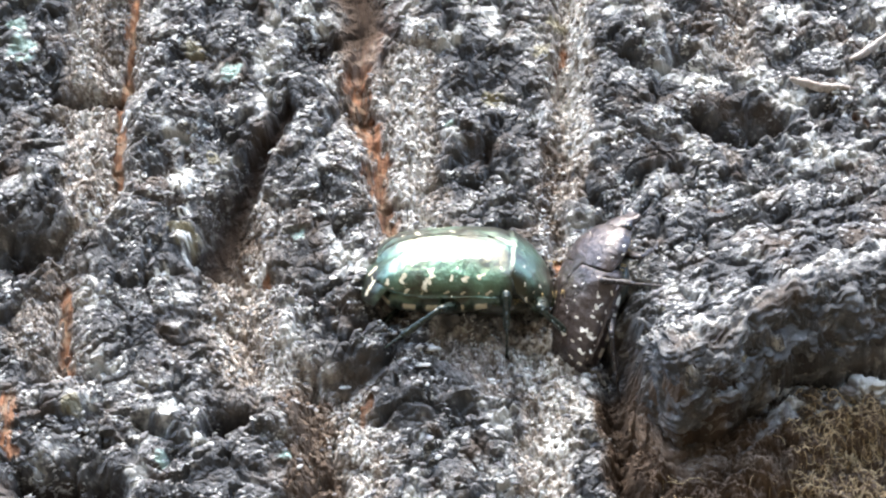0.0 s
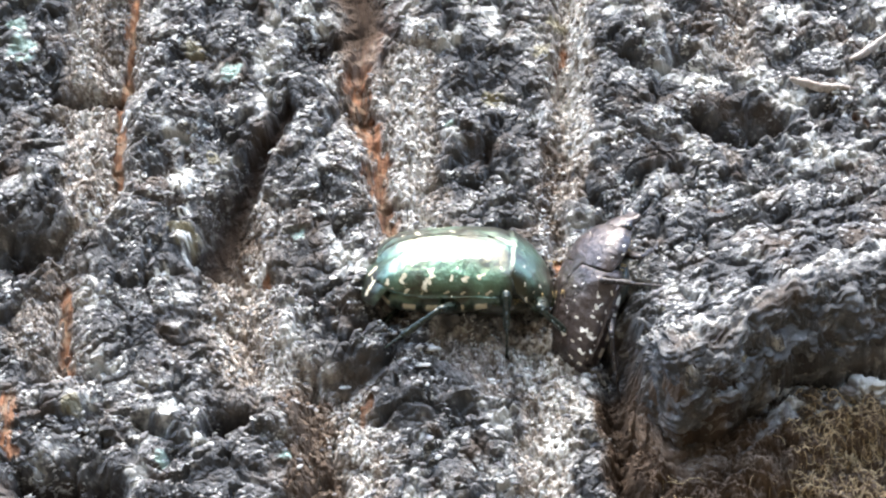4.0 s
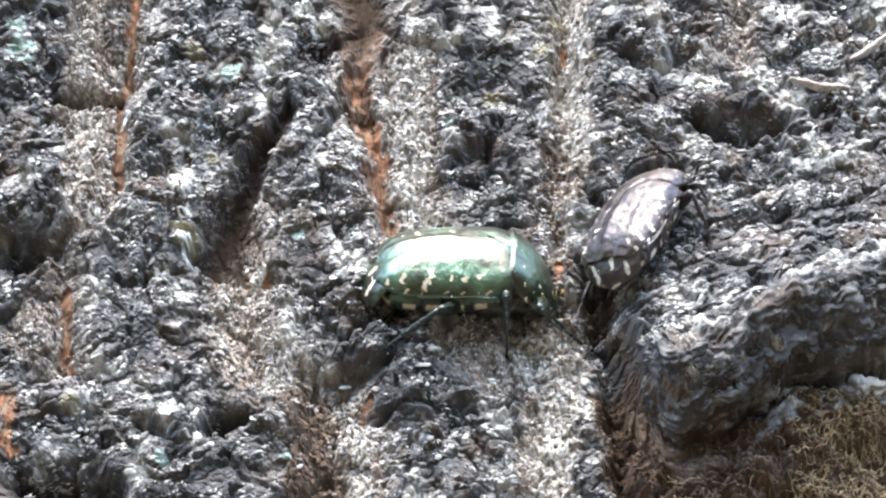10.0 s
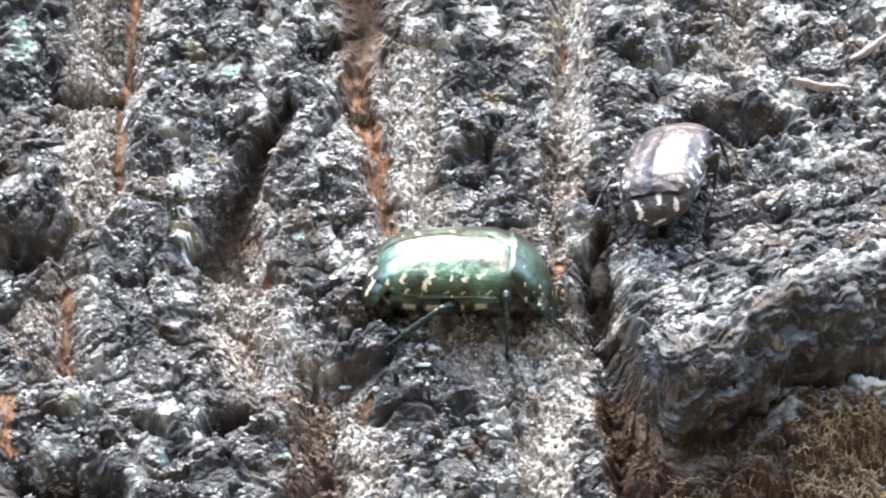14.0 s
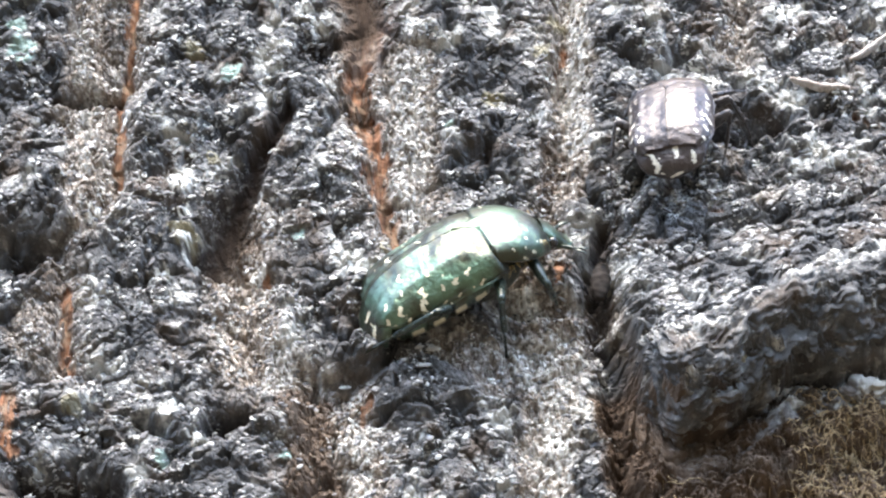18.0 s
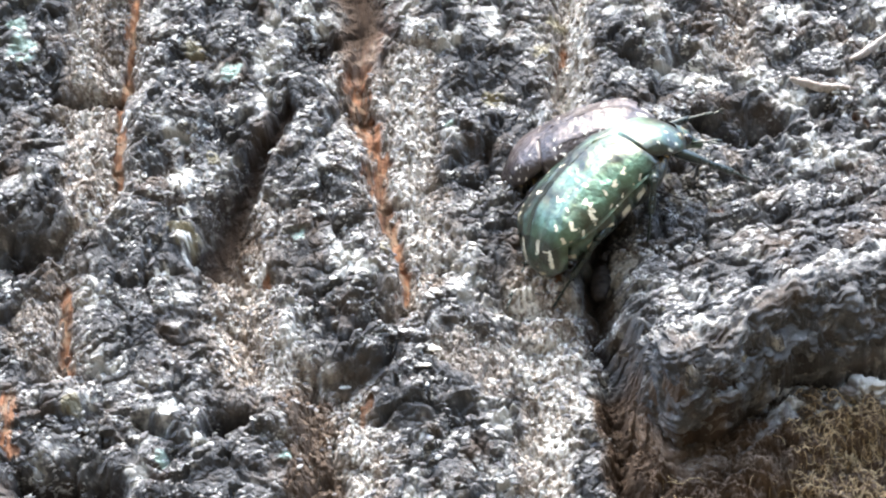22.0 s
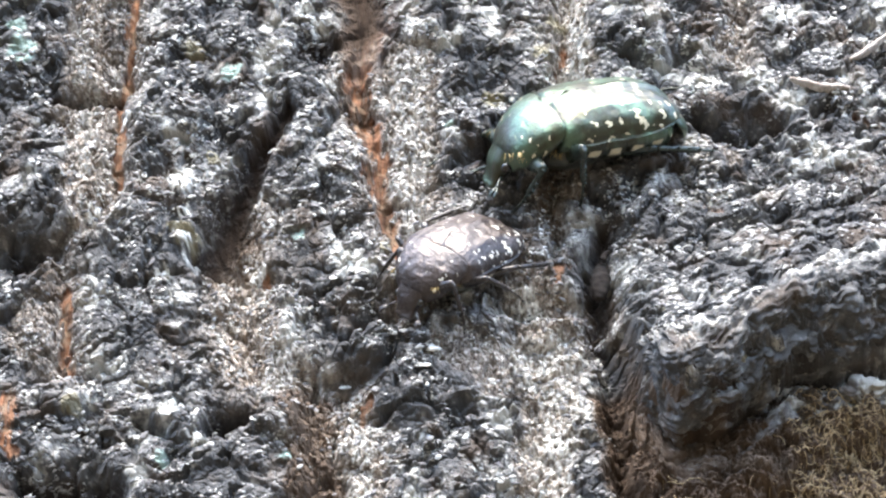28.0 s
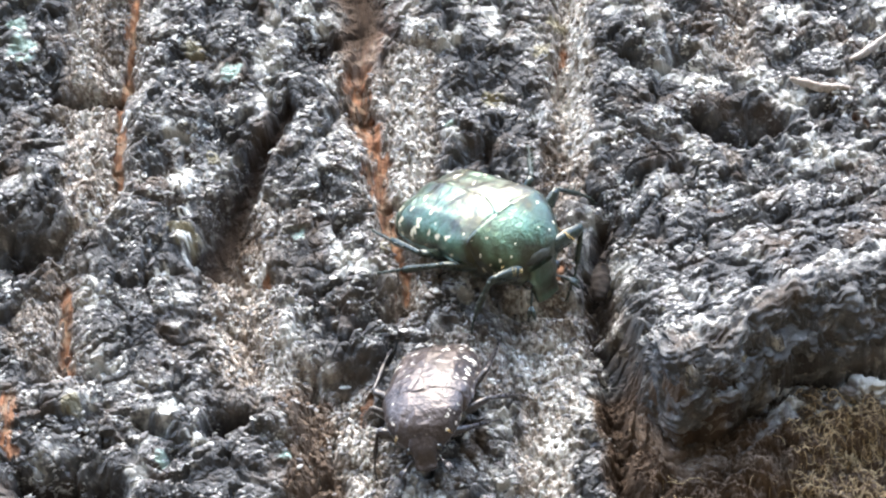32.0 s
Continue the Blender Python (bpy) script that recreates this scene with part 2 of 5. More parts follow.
def line_distance(x, z, pts):
    """Distance to a line through pts, and how far along it (0 to 1)."""
    best, along = np.full(x.shape, 1e9), np.zeros(x.shape)
    n = len(pts) - 1
    for k in range(n):
        (ax, az), (bx, bz) = pts[k][:2], pts[k + 1][:2]
        s = np.clip(((x - ax) * (bx - ax) + (z - az) * (bz - az)) / ((bx - ax) ** 2 + (bz - az) ** 2), 0, 1)
        d = np.hypot(x - ax - s * (bx - ax), z - az - s * (bz - az))
        near = d < best
        best, along = np.where(near, d, best), np.where(near, (k + s) / n, along)
    return best, along


# ---- the trunk's bark, in millimetres on the trunk's face: x across, z up, h out ----
# furrows: points, half width, depth, how much tan fibre lines them
FURROWS = [
    ([(-40.7, 45.9), (-40.4, 32.5), (-41.1, 23.2), (-40.7, 11.4), (-43.2, 3.5)], 1.6, 2.2, 0.7),
    ([(-47.5, 0.1), (-46.0, -10.1), (-45.0, -18.3)], 1.8, 1.8, 0.6),
    ([(-11.2, 29.6), (-10.5, 24.0), (-9.2, 18.8), (-8.2, 11.4), (-6.9, 4.8), (-4.0, -7.6)], 1.9, 2.6, 0.9),
    ([(-24.1, 5.3), (-24.5, -3.3), (-24.9, -10.1), (-22.6, -18.3)], 3.0, 2.0, 0.9),
    ([(-16.1, -20.7), (-14.9, -27.9), (-13.6, -41.8)], 3.0, 2.4, 0.6),
    ([(16.1, 47.9), (14.9, 29.6), (15.8, 18.6), (13.4, 6.1), (14.0, 0.1)], 1.8, 2.2, 0.7),
    ([(19.4, 3.6), (19.0, 0.0), (18.8, -5.0), (19.4, -11.7), (20.4, -18.5), (21.0, -26.3), (22.0, -40.0)], 2.1, 4.4, 0.0),
]
# shorter clefts and pits
CLEFTS = [
    ([(6.6, -8.4), (11.4, -7.6), (17.5, -8.8)], 1.8, 2.2, 0.2),
    ([(39.1, 47.9), (38.3, 30.6)], 1.8, 1.2, 0.8),
    ([(33.0, 20.0), (37.0, 18.8), (42.0, 19.3)], 2.2, 5.0, 0.0),
    ([(-56.5, 0.3), (-52.2, 0.6), (-48.5, 0.9)], 2.4, 4.6, 0.0),
    ([(-49.1, -33.8), (-43.9, -32.8), (-38.4, -34.2)], 2.8, 5.0, 0.0),
    ([(-17.2, -16.7), (-12.4, -20.7), (-7.0, -16.7)], 2.0, 2.6, 0.0),
    ([(-28.0, -26.9), (-25.0, -26.0), (-22.4, -24.8)], 1.7, 4.2, 0.0),
    ([(-49.0, 24.3), (-46.0, 24.4), (-41.8, 24.9)], 1.3, 4.6, 0.0),
    ([(-26.0, 22.4), (-28.9, 17.9)], 0.8, 2.6, 0.0),
    ([(23.2, 8.2), (26.4, 11.4)], 1.1, 2.2, 0.0),
    ([(35.9, 1.4), (42.2, 3.3)], 1.7, 3.4, 0.0),
    ([(42.6, 16.6), (45.6, 17.0)], 1.0, 2.6, 0.0),
    ([(1.2, 13.0), (6.0, 16.2)], 1.4, 2.6, 0.0),
    ([(-36.5, -25.2), (-33.6, -26.2)], 1.1, 2.6, 0.0),
    ([(28.5, 28.2), (32.0, 31.0)], 1.2, 2.6, 0.0),
    ([(-17.6, 33.4), (-13.8, 33.2)], 2.2, 4.2, 0.0),
    ([(-9.8, -11.6), (-5.8, -9.4), (-3.4, -8.0)], 1.5, 2.6, 0.0),
]
# rust-red strips of bare inner bark down some furrows: points, half width
RED = [
    ([(-40.6, 45.9), (-40.3, 32.5), (-41.0, 23.2), (-40.7, 15.0), (-40.7, 11.0)], 0.75),
    ([(-46.1, -5.4), (-46.0, -10.1), (-45.1, -17.1)], 0.85),
    ([(-11.4, 28.4), (-10.5, 22.7), (-9.2, 18.8), (-8.2, 15.0), (-8.2, 10.5), (-6.9, 4.8)], 1.6),
    ([(-6.9, 4.8), (-5.5, 1.8), (-4.3, -6.7)], 0.9),
    ([(-21.8, -3.3), (-20.9, -5.4)], 0.7),
    ([(-8.7, -21.5), (-9.6, -23.9)], 0.7),
    ([(-52.0, -21.5), (-51.1, -28.7)], 1.2),
    ([(15.4, 34.4), (14.6, 29.6)], 0.6),
    ([(33.0, 5.8), (34.0, 4.4)], 0.55),
    ([(52.0, 19.6), (53.4, 19.0)], 0.6),
    ([(14.9, -2.5), (13.9, -5.0)], 0.9),
]
# tan, fibrous zones: points, half width, strength
TAN = [
    ([(-45.4, 38.2), (-44.9, 13.2), (-43.0, 5.3)], 3.2, 0.95),
    ([(-49.5, -10.1), (-45.0, -16.7)], 4.0, 0.6),
    ([(-3.9, 30.6), (-3.8, 12.3), (-1.7, -2.5)], 3.4, 0.85),
    ([(-24.8, -3.3), (-23.3, -16.7), (-18.9, -17.5)], 4.0, 1.0),
    ([(-11.7, -23.1), (-9.2, -29.5), (-10.1, -37.2)], 3.4, 1.0),
    ([(17.0, 44.0), (16.6, 25.9), (15.6, 9.7)], 2.7, 1.0),
    ([(10.8, -5.0), (13.7, -14.2), (13.2, -23.1), (11.6, -34.2)], 3.6, 1.0),
    ([(1.5, -14.5), (8.0, -18.5), (12.0, -13.0)], 3.2, 0.65),
    ([(37.8, 38.2), (38.2, 31.5)], 2.0, 0.8),
    ([(34.6, 16.8), (35.8, 13.2)], 1.4, 0.6),
]
# cream, finely cracked inner bark: points, half width, strength
CREAM = [([(13.6, -15.0), (14.5, -23.1), (11.6, -35.7)], 3.0, 0.75), ([(9.7, -5.4), (11.0, -8.8)], 1.6, 0.9), ([(9.5, -14.5), (12.0, -19.0)], 2.2, 0.8), ([(-4.6, 29.0), (-4.0, 18.6), (-4.2, 9.7), (-1.7, 0.1)], 2.4, 0.7), ([(17.2, 42.0), (17.0, 30.6), (16.4, 17.0)], 1.9, 0.85), ([(-9.0, -25.5), (-9.6, -29.5), (-10.8, -37.7)], 2.0, 0.8), ([(-18.6, -8.1), (-18.4, -14.0), (-20.5, -20.7)], 1.8, 0.7), ([(-46.2, 36.0), (-45.0, 14.0)], 1.6, 0.55), ([(22.9, -7.9), (30.6, -11.2)], 1.8, 0.4)]
# brown rotten wood: points, half width, strength
BROWN = [
    ([(-12.0, 45.9), (-11.5, 34.4), (-10.7, 21.3)], 1.7, 0.9),
    ([(26.1, -33.4), (34.2, -31.8), (44.9, -29.5), (54.4, -27.1)], 5.5, 0.9),
    ([(30.6, -37.2), (53.6, -37.2)], 6.0, 1.0),
    ([(-16.4, -21.5), (-14.7, -37.2)], 3.2, 0.9),
    ([(-24.8, 5.3), (-24.9, -1.6)], 2.0, 0.6),
    ([(13.9, 16.8), (13.0, 3.5)], 1.2, 0.5),
    ([(20.6, -22.0), (23.5, -38.0)], 3.2, 1.0),
    ([(24.0, -27.0), (30.0, -36.0)], 4.0, 1.0),
]
# a smooth brown hollow at the head of a furrow
HOLLOW = [(-11.0, 44.0), (-10.5, 36.2), (-10.6, 31.5), (-11.0, 27.2)]
# a long gully of brown wood, widening downwards, with its shade painted near-black
GULLY = [(-19.4, 22.6), (-21.0, 19.1), (-22.8, 15.4), (-25.0, 9.7), (-27.0, 4.8), (-28.6, 0.9), (-29.6, -2.8)]
# shade painted as dark rotten-wood colour in crevices and pits: points, half width, strength
ROT_SHADE = [
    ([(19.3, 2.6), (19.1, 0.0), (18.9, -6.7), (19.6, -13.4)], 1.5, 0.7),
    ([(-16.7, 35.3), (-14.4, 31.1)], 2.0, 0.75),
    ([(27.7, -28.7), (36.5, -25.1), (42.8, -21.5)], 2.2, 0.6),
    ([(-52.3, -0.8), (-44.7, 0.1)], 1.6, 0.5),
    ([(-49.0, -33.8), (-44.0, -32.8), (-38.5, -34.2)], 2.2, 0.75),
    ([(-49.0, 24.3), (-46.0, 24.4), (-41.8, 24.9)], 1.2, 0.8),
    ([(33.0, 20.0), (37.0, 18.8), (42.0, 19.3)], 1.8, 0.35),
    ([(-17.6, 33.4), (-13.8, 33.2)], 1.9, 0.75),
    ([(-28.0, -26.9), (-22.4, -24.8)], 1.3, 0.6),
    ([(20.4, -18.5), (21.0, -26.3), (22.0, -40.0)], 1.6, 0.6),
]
# knobs that stand out: x, z, radius, rise
KNOBS = [
    (-1.6, -27.1, 2.2, 1.9), (-9.1, -14.2, 2.6, 1.6), (44.5, 16.3, 2.6, 2.0), (54.6, 36.7, 1.8, 1.4), (-3.6, -22.3, 2.4, 1.2),
    (34.4, 12.3, 4.0, 1.6), (12.0, -11.7, 3.4, 2.4), (-9.9, -5.0, 4.2, 1.6), (-13.2, -15.0, 3.0, 1.4), (-31.1, -23.9, 4.5, 1.8),
    (-20.3, -24.7, 3.4, 1.8), (-45.4, -20.7, 3.8, 1.8), (-34.7, 21.3, 6.0, 1.8), (24.5, 34.4, 6.0, 1.8), (4.7, 16.8, 5.0, 1.3), (-49.5, 7.9, 6.5, 1.2),
]
# pale lichen: x, z, radius, then which kind
PALE = [(-32.6, 10.2, 1.9), (-32.2, 2.0, 1.2), (-31.2, -0.2, 1.0), (-16.6, 36.6, 1.2), (-20.3, 32.0, 1.0), (-29.2, -27.9, 1.0), (-22.8, -2.5, 1.0), (-17.9, 38.0, 1.5), (-34.3, -3.3, 0.9), (-31.8, 6.0, 0.8), (-32.4, -24.3, 1.6), (-35.4, -5.0, 0.9), (-40.0, 20.0, 0.9), (-43.3, 5.7, 1.1),
        (55.0, 32.5, 1.2), (-9.6, -4.3, 0.9), (13.4, -27.9, 1.9), (10.4, -6.7, 1.4), (-38.9, -16.7, 1.2), (43.7, 37.7, 2.0)]
MINT = [(-54.0, 31.1, 2.0), (-55.0, 34.8, 1.4), (-18.5, -30.3, 0.8), (-33.1, -30.7, 1.0), (-18.0, 1.8, 0.9), (0.8, 19.3, 0.5), (-27.0, 27.8, 1.3)]
MOSS = [(-32.0, 2.7, 1.9), (-31.9, 31.3, 1.5), (-9.3, 24.1, 0.1), (6.2, 24.1, 1.6), (12.8, 31.5, 1.2), (14.7, 37.2, 1.4), (-43.9, -23.1, 1.2), (-6.9, 0.1, 1.2), (35.3, -23.1, 0.8), (-29.0, 14.6, 1.0)]
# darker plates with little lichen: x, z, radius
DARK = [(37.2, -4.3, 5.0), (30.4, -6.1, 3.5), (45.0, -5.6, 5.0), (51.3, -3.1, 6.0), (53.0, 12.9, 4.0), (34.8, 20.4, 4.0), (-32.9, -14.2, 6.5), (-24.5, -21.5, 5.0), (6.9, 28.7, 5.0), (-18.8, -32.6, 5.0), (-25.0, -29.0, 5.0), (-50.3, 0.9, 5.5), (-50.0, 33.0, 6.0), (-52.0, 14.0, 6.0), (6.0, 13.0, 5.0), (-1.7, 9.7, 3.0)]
# plates grown over with pale lichen specks: x, z, radius
LIGHT = [(-36.0, 14.0, 7.0), (-38.5, 4.0, 5.5), (-17.0, 8.0, 5.5), (-14.5, 15.0, 5.0), (-21.0, 29.0, 5.0), (-33.0, 20.5, 4.0), (46.0, 31.0, 8.0), (51.0, 9.0, 7.0), (-36.0, -20.0, 5.0), (30.0, 5.0, 4.0), (8.0, -17.0, 4.5), (-43.0, -14.0, 5.0), (24.0, 20.0, 4.0), (44.0, 22.0, 4.0)]
# the jutting ledge: lower lip of its face, points across and how far it stands out there
LIP = [(21.6, -15.0, 1.5), (23.2, -17.9, 6.5), (25.1, -20.3, 10.0), (27.9, -21.6, 12.0), (31.9, -20.0, 12.5), (35.9, -17.9, 13.0), (40.7, -14.4, 13.0), (46.3, -11.6, 12.5), (52.4, -9.5, 12.0), (61.4, -6.5, 11.0)]


def ledge(x, z):
    lx, lz, lh = (np.array(c) for c in zip(*LIP))
    wob = 0.8 * fbm(x / 5.0, z / 9.0, 71, 3) + 0.3 * fbm(x / 1.6, z / 3.0, 70, 2)
    edge, out = smooth_curve(x, lx, lz) + wob, smooth_curve(x, lx, lh)
    out = out * step(lx[0] - 1.6, lx[1] + 2.4, x + 1.2 * fbm(x / 3.0, z / 2.2, 77, 3) + 0.55 * fbm(x / 1.0, z / 0.8, 79, 3)) * (1 + 0.10 * fbm(x / 6.0, z / 6.0, 72, 3))
    d = z - edge
    # how tall the hanging face is, then a cut under it
    tall = smooth_curve(x, lx, [4.0, 4.0, 4.4, 6.6, 6.6, 6.8, 6.9, 8.2, 9.0, 10.0])
    above = out * np.exp(-(np.maximum(d, 0) / 14.5) ** 1.35)
    f = np.clip(-d / tall, 0, 3)
    below = out * np.where(f < 1, 1 - 0.42 * f**2.2, 0.0) + out * np.where(f >= 1, 0.58 - 0.56 * step(1.0, 1.16, f), 0.0)
    h = np.where(d > 0, above, below)
    # a second, thinner layer under it
    d2 = z - (edge - tall - 2.8)
    right = step(lx[4], lx[6], x)
    h = h + right * (3.2 * np.exp(-np.maximum(d2, 0) / 1.2) * np.exp(-np.maximum(-d2, 0) / 2.2))
    return h, d, step(lx[0] - 1, lx[1], x), tall


def spots_mask(x, z, spots, seed):
    out = np.zeros(x.shape)
    wx, wz = x + 0.5 * fbm(x / 1.2, z / 1.2, seed, 3), z + 0.5 * fbm(x / 1.2, z / 1.2, seed + 5, 3)
    for sx, sz, r in spots:
        out = np.maximum(out, 1 - step(0.75 * r, 1.1 * r, np.hypot(wx - sx, wz - sz)))
    return out


def bark_field(x, z):
    """Height out of the trunk's face and the colour masks, for arrays of places in millimetres."""
    wx, wz = x + 1.3 * fbm(x / 6, z / 6, 3, 4), z + 1.3 * fbm(x / 6, z / 6, 31, 4)
    h = 1.5 * fbm(x / 16, z / 30, 11, 3) + 0.8 * fbm(wx / 5.5, wz / 7.5, 17, 3)
    # plates with shallow cracks between
    pa, pb, plate = nodules(wx / 10.0 + 0.25 * wz / 10.0, wz / 11.5, 99)
    h = h + 0.7 * plate - 0.8 * (1 - step(0.02, 0.13, pb - pa))
    tan, red, brown = np.zeros(x.shape), np.zeros(x.shape), np.zeros(x.shape)
    groove = np.zeros(x.shape)
    for pts, w, depth, lined in FURROWS + CLEFTS:
        loose = 0.8 if lined == 0 else 0.65
        d, a = line_distance(x + loose * (wx - x), z + loose * (wz - z), pts)
        taper = 0.5 + 0.5 * np.sin(np.pi * np.clip(a, 0.05, 0.95))
        g = np.exp(-(d / (w * taper)) ** 2)
        h = h - depth * g
        groove = np.maximum(groove, g)
        tan = np.maximum(tan, lined * np.exp(-(d / (1.5 * w)) ** 2))
    for pts, w, k in TAN:
        d, a = line_distance(wx, wz, pts)
        g = 1 - step(0.6 * w, 1.3 * w, d + 0.8 * fbm(x / 2, z / 3, 41, 3))
        tan = np.maximum(tan, k * g)
        h = h - 0.7 * g
    for pts, w in RED:
        d, a = line_distance(0.3 * wx + 0.7 * x, z, pts)
        red = np.maximum(red, 1 - step(0.6 * w, 1.25 * w, d + 0.75 * w * fbm(x / 0.9, z / 3.6, 43, 4, 0.6) + 0.6 * w * np.abs(fbm(x / 2, z / 2.4, 47, 3))))
    for pts, w, k in BROWN:
        d, a = line_distance(wx, wz, pts)
        brown = np.maximum(brown, k * (1 - step(0.7 * w, 1.25 * w, d)))
    for kx, kz, r, rise in KNOBS:
        d = np.hypot(wx - kx, (wz - kz) * 1.15) / r
        h = h + rise * np.sqrt(np.clip(1 - d * d, 0, 1)) * (1 - 0.3 * groove)
    led, d, side, tall = ledge(x, z)
    cover = step(LIP[0][0] + 0.5, LIP[1][0], x) * step(-tall - 5.5, -tall - 4.5, d) * (1 - step(1.0, 2.5, d))
    h = h * (1 - 0.75 * np.clip(led / 8, 0, 1)) + led
    low = side * (1 - step(-20.0, -16.0, d))
    h = h - 3.0 * low
    brown = np.maximum(brown, 0.9 * low)
    face = side * step(0.3, 2.0, -d) * (1 - low)
    rough = (1 - 0.6 * face) * (1 - cover)
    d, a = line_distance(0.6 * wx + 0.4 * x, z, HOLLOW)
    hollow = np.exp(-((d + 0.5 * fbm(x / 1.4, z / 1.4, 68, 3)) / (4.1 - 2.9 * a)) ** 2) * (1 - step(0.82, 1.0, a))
    rot_shade = 0.9 * hollow * (1 - 0.95 * step(0.35, 0.85, a))
    brown = np.maximum(brown, hollow)
    red = np.maximum(red, 0.9 * hollow * step(0.45, 0.95, a + 0.10 * (x + 11)))
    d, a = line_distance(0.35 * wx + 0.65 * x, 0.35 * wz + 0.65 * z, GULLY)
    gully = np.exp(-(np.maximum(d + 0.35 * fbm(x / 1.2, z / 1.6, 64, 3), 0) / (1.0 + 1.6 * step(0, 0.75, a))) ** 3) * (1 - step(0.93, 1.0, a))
    # the gully's shade goes into its colour
    rot_shade = np.maximum(rot_shade, 0.95 * gully)
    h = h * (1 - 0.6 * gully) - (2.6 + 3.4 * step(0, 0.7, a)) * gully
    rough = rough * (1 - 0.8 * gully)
    # so does the shade of crevices, pits and the cut under the ledge
    for pts, w, k in ROT_SHADE:
        rot_shade = np.maximum(rot_shade, k * np.exp(-(line_distance(wx, wz, pts)[0] / w) ** 2))
    h = h * (1 - 0.7 * hollow) - 2.4 * hollow
    rough = rough * (1 - 0.8 * hollow)
    # crust: heaped nodules of three sizes
    crust = np.clip(1 - 0.75 * tan - red - 0.7 * brown, 0, 1) * rough
    pit = step(0.18, 0.55, -fbm((wx + 0.4 * wz) / 4.2, (wz - 0.4 * wx) / 2.8, 53, 3))
    h = h - 1.2 * pit * crust
    qx, qz = x + 0.35 * fbm(x / 1.5, z / 1.5, 51, 3), z + 0.35 * fbm(x / 1.5, z / 1.5, 57, 3)
    g0 = crumbs((wx + 0.3 * wz) / 5.4 + 2, (wz - 0.3 * wx) / 4.2, 100)[0]
    g1, c1 = crumbs((qx + 0.45 * qz) / 2.3, (qz - 0.45 * qx) / 1.6, 101)
    g2, c2 = crumbs((qx - 0.3 * qz) / 1.05 + 7, (qz + 0.3 * qx) / 0.78, 202, 0.2)
    g3, c3 = crumbs(qx / 0.55 + 3, qz / 0.46, 303, 0.25)
    patch = step(-0.25, 0.35, fbm(x / 7, z / 6, 85, 2))
    micro = 1.8 * g0 + (0.75 + 0.6 * patch) * g1 + (0.58 - 0.2 * patch) * g2 + 0.16 * g3
    micro = micro + 0.5 * (0.45 - np.abs(fbm(qx / 1.5, qz / 1.3, 61, 4, 0.55)))
    h = h + 0.33 * crust * (micro - 1.0)
    # fibres and flakes in the tan and red parts, streaks on the ledge's face
    fg, fc = crumbs(qx / 0.75, qz / 1.15 + 5, 404, 0.25)
    fibre = 0.55 * fg + 0.40 * fbm(qx / 0.5, qz / 1.6, 67, 4, 0.6)
    h = h + np.clip((tan + 0.8 * brown) * (1 - red) + 0.12 * red, 0, 1) * rough * (1 - hollow) * (fibre - 0.3) - 0.6 * red
    h = h + hollow * 0.3 * fbm(x / 0.9, z / 6.0, 69, 3, 0.5)
    h = h + face * (0.9 * fbm(x / 2.6, z / 2.2, 76, 4, 0.55) + 0.55 * fbm(x / 0.9, z / 0.6, 78, 4, 0.6) + 0.5 * fbm(x / 3.2, (z + 0.25 * x) / 1.1, 73, 4, 0.6) + 0.5 * fbm(x / 4.0, z / 4.0, 74, 3))
    top = side * step(0.0, 1.5, d) * (1 - step(12, 20, d))
    h = h - 0.9 * cover
    h = h + top * 0.5 * fbm(x / 3.0, (z - 0.3 * x) / 0.8, 75, 4, 0.6)
    fleck = (1 - rot_shade) * np.clip(0.32 + 0.40 * tan + 1.9 * fbm(x / 5, z / 5, 81, 3), 0, 1) * (1 - 0.8 * face) * (1 - red) * (1 - 0.92 * brown)
    cream = np.zeros(x.shape)
    for pts, w, k in CREAM:
        cream = np.maximum(cream, k * (1 - step(0.5 * w, 1.3 * w, line_distance(wx, wz, pts)[0])))
    tone = 0.10 + 0.22 * c1 + 0.22 * c2 + 0.18 * c3 + 0.65 * fbm(x / 5, z / 5, 83, 3) + 0.40 * fbm(x / 14, z / 14, 84, 2)
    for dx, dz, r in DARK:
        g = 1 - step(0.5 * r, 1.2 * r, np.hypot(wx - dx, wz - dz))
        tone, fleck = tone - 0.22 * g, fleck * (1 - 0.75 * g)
    for dx, dz, r in LIGHT:
        g = 1 - step(0.4 * r, 1.2 * r, np.hypot(wx - dx, wz - dz))
        tone, fleck = tone + 0.12 * g, np.minimum(fleck + 0.45 * g * (1 - rot_shade) * (1 - red), 1.0)
    masks = dict(tone=tone, rot_shade=rot_shade * (1 - red), tan=tan * (1 - red) * (1 - hollow), red=red, brown=brown * (1 - red), fleck=fleck, pale=np.maximum(spots_mask(x, z, PALE, 91) * step(-0.5, 0.0, fbm(x / 0.7, z / 0.5, 97, 3)), 0.75 * cream * step(-0.35, 0.25, fbm(x / 0.7, z / 0.5, 97, 3))),
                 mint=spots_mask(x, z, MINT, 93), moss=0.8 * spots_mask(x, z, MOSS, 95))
    h = h + 0.35 * masks["pale"] + 0.25 * masks["moss"]
    return h, masks, groove, np.clip(0.8 * face + low + red + hollow + 1.3 * gully + cover + 0.8 * brown, 0, 1.18), plate


RELIEF = []


def bark_height(x, z):
    """A look-up of the height, to stand feet on."""
    return float(RELIEF[0][int(np.clip((x + 66) / 0.15, 0, 879)), int(np.clip((z + 50) / 0.15, 0, 686))])


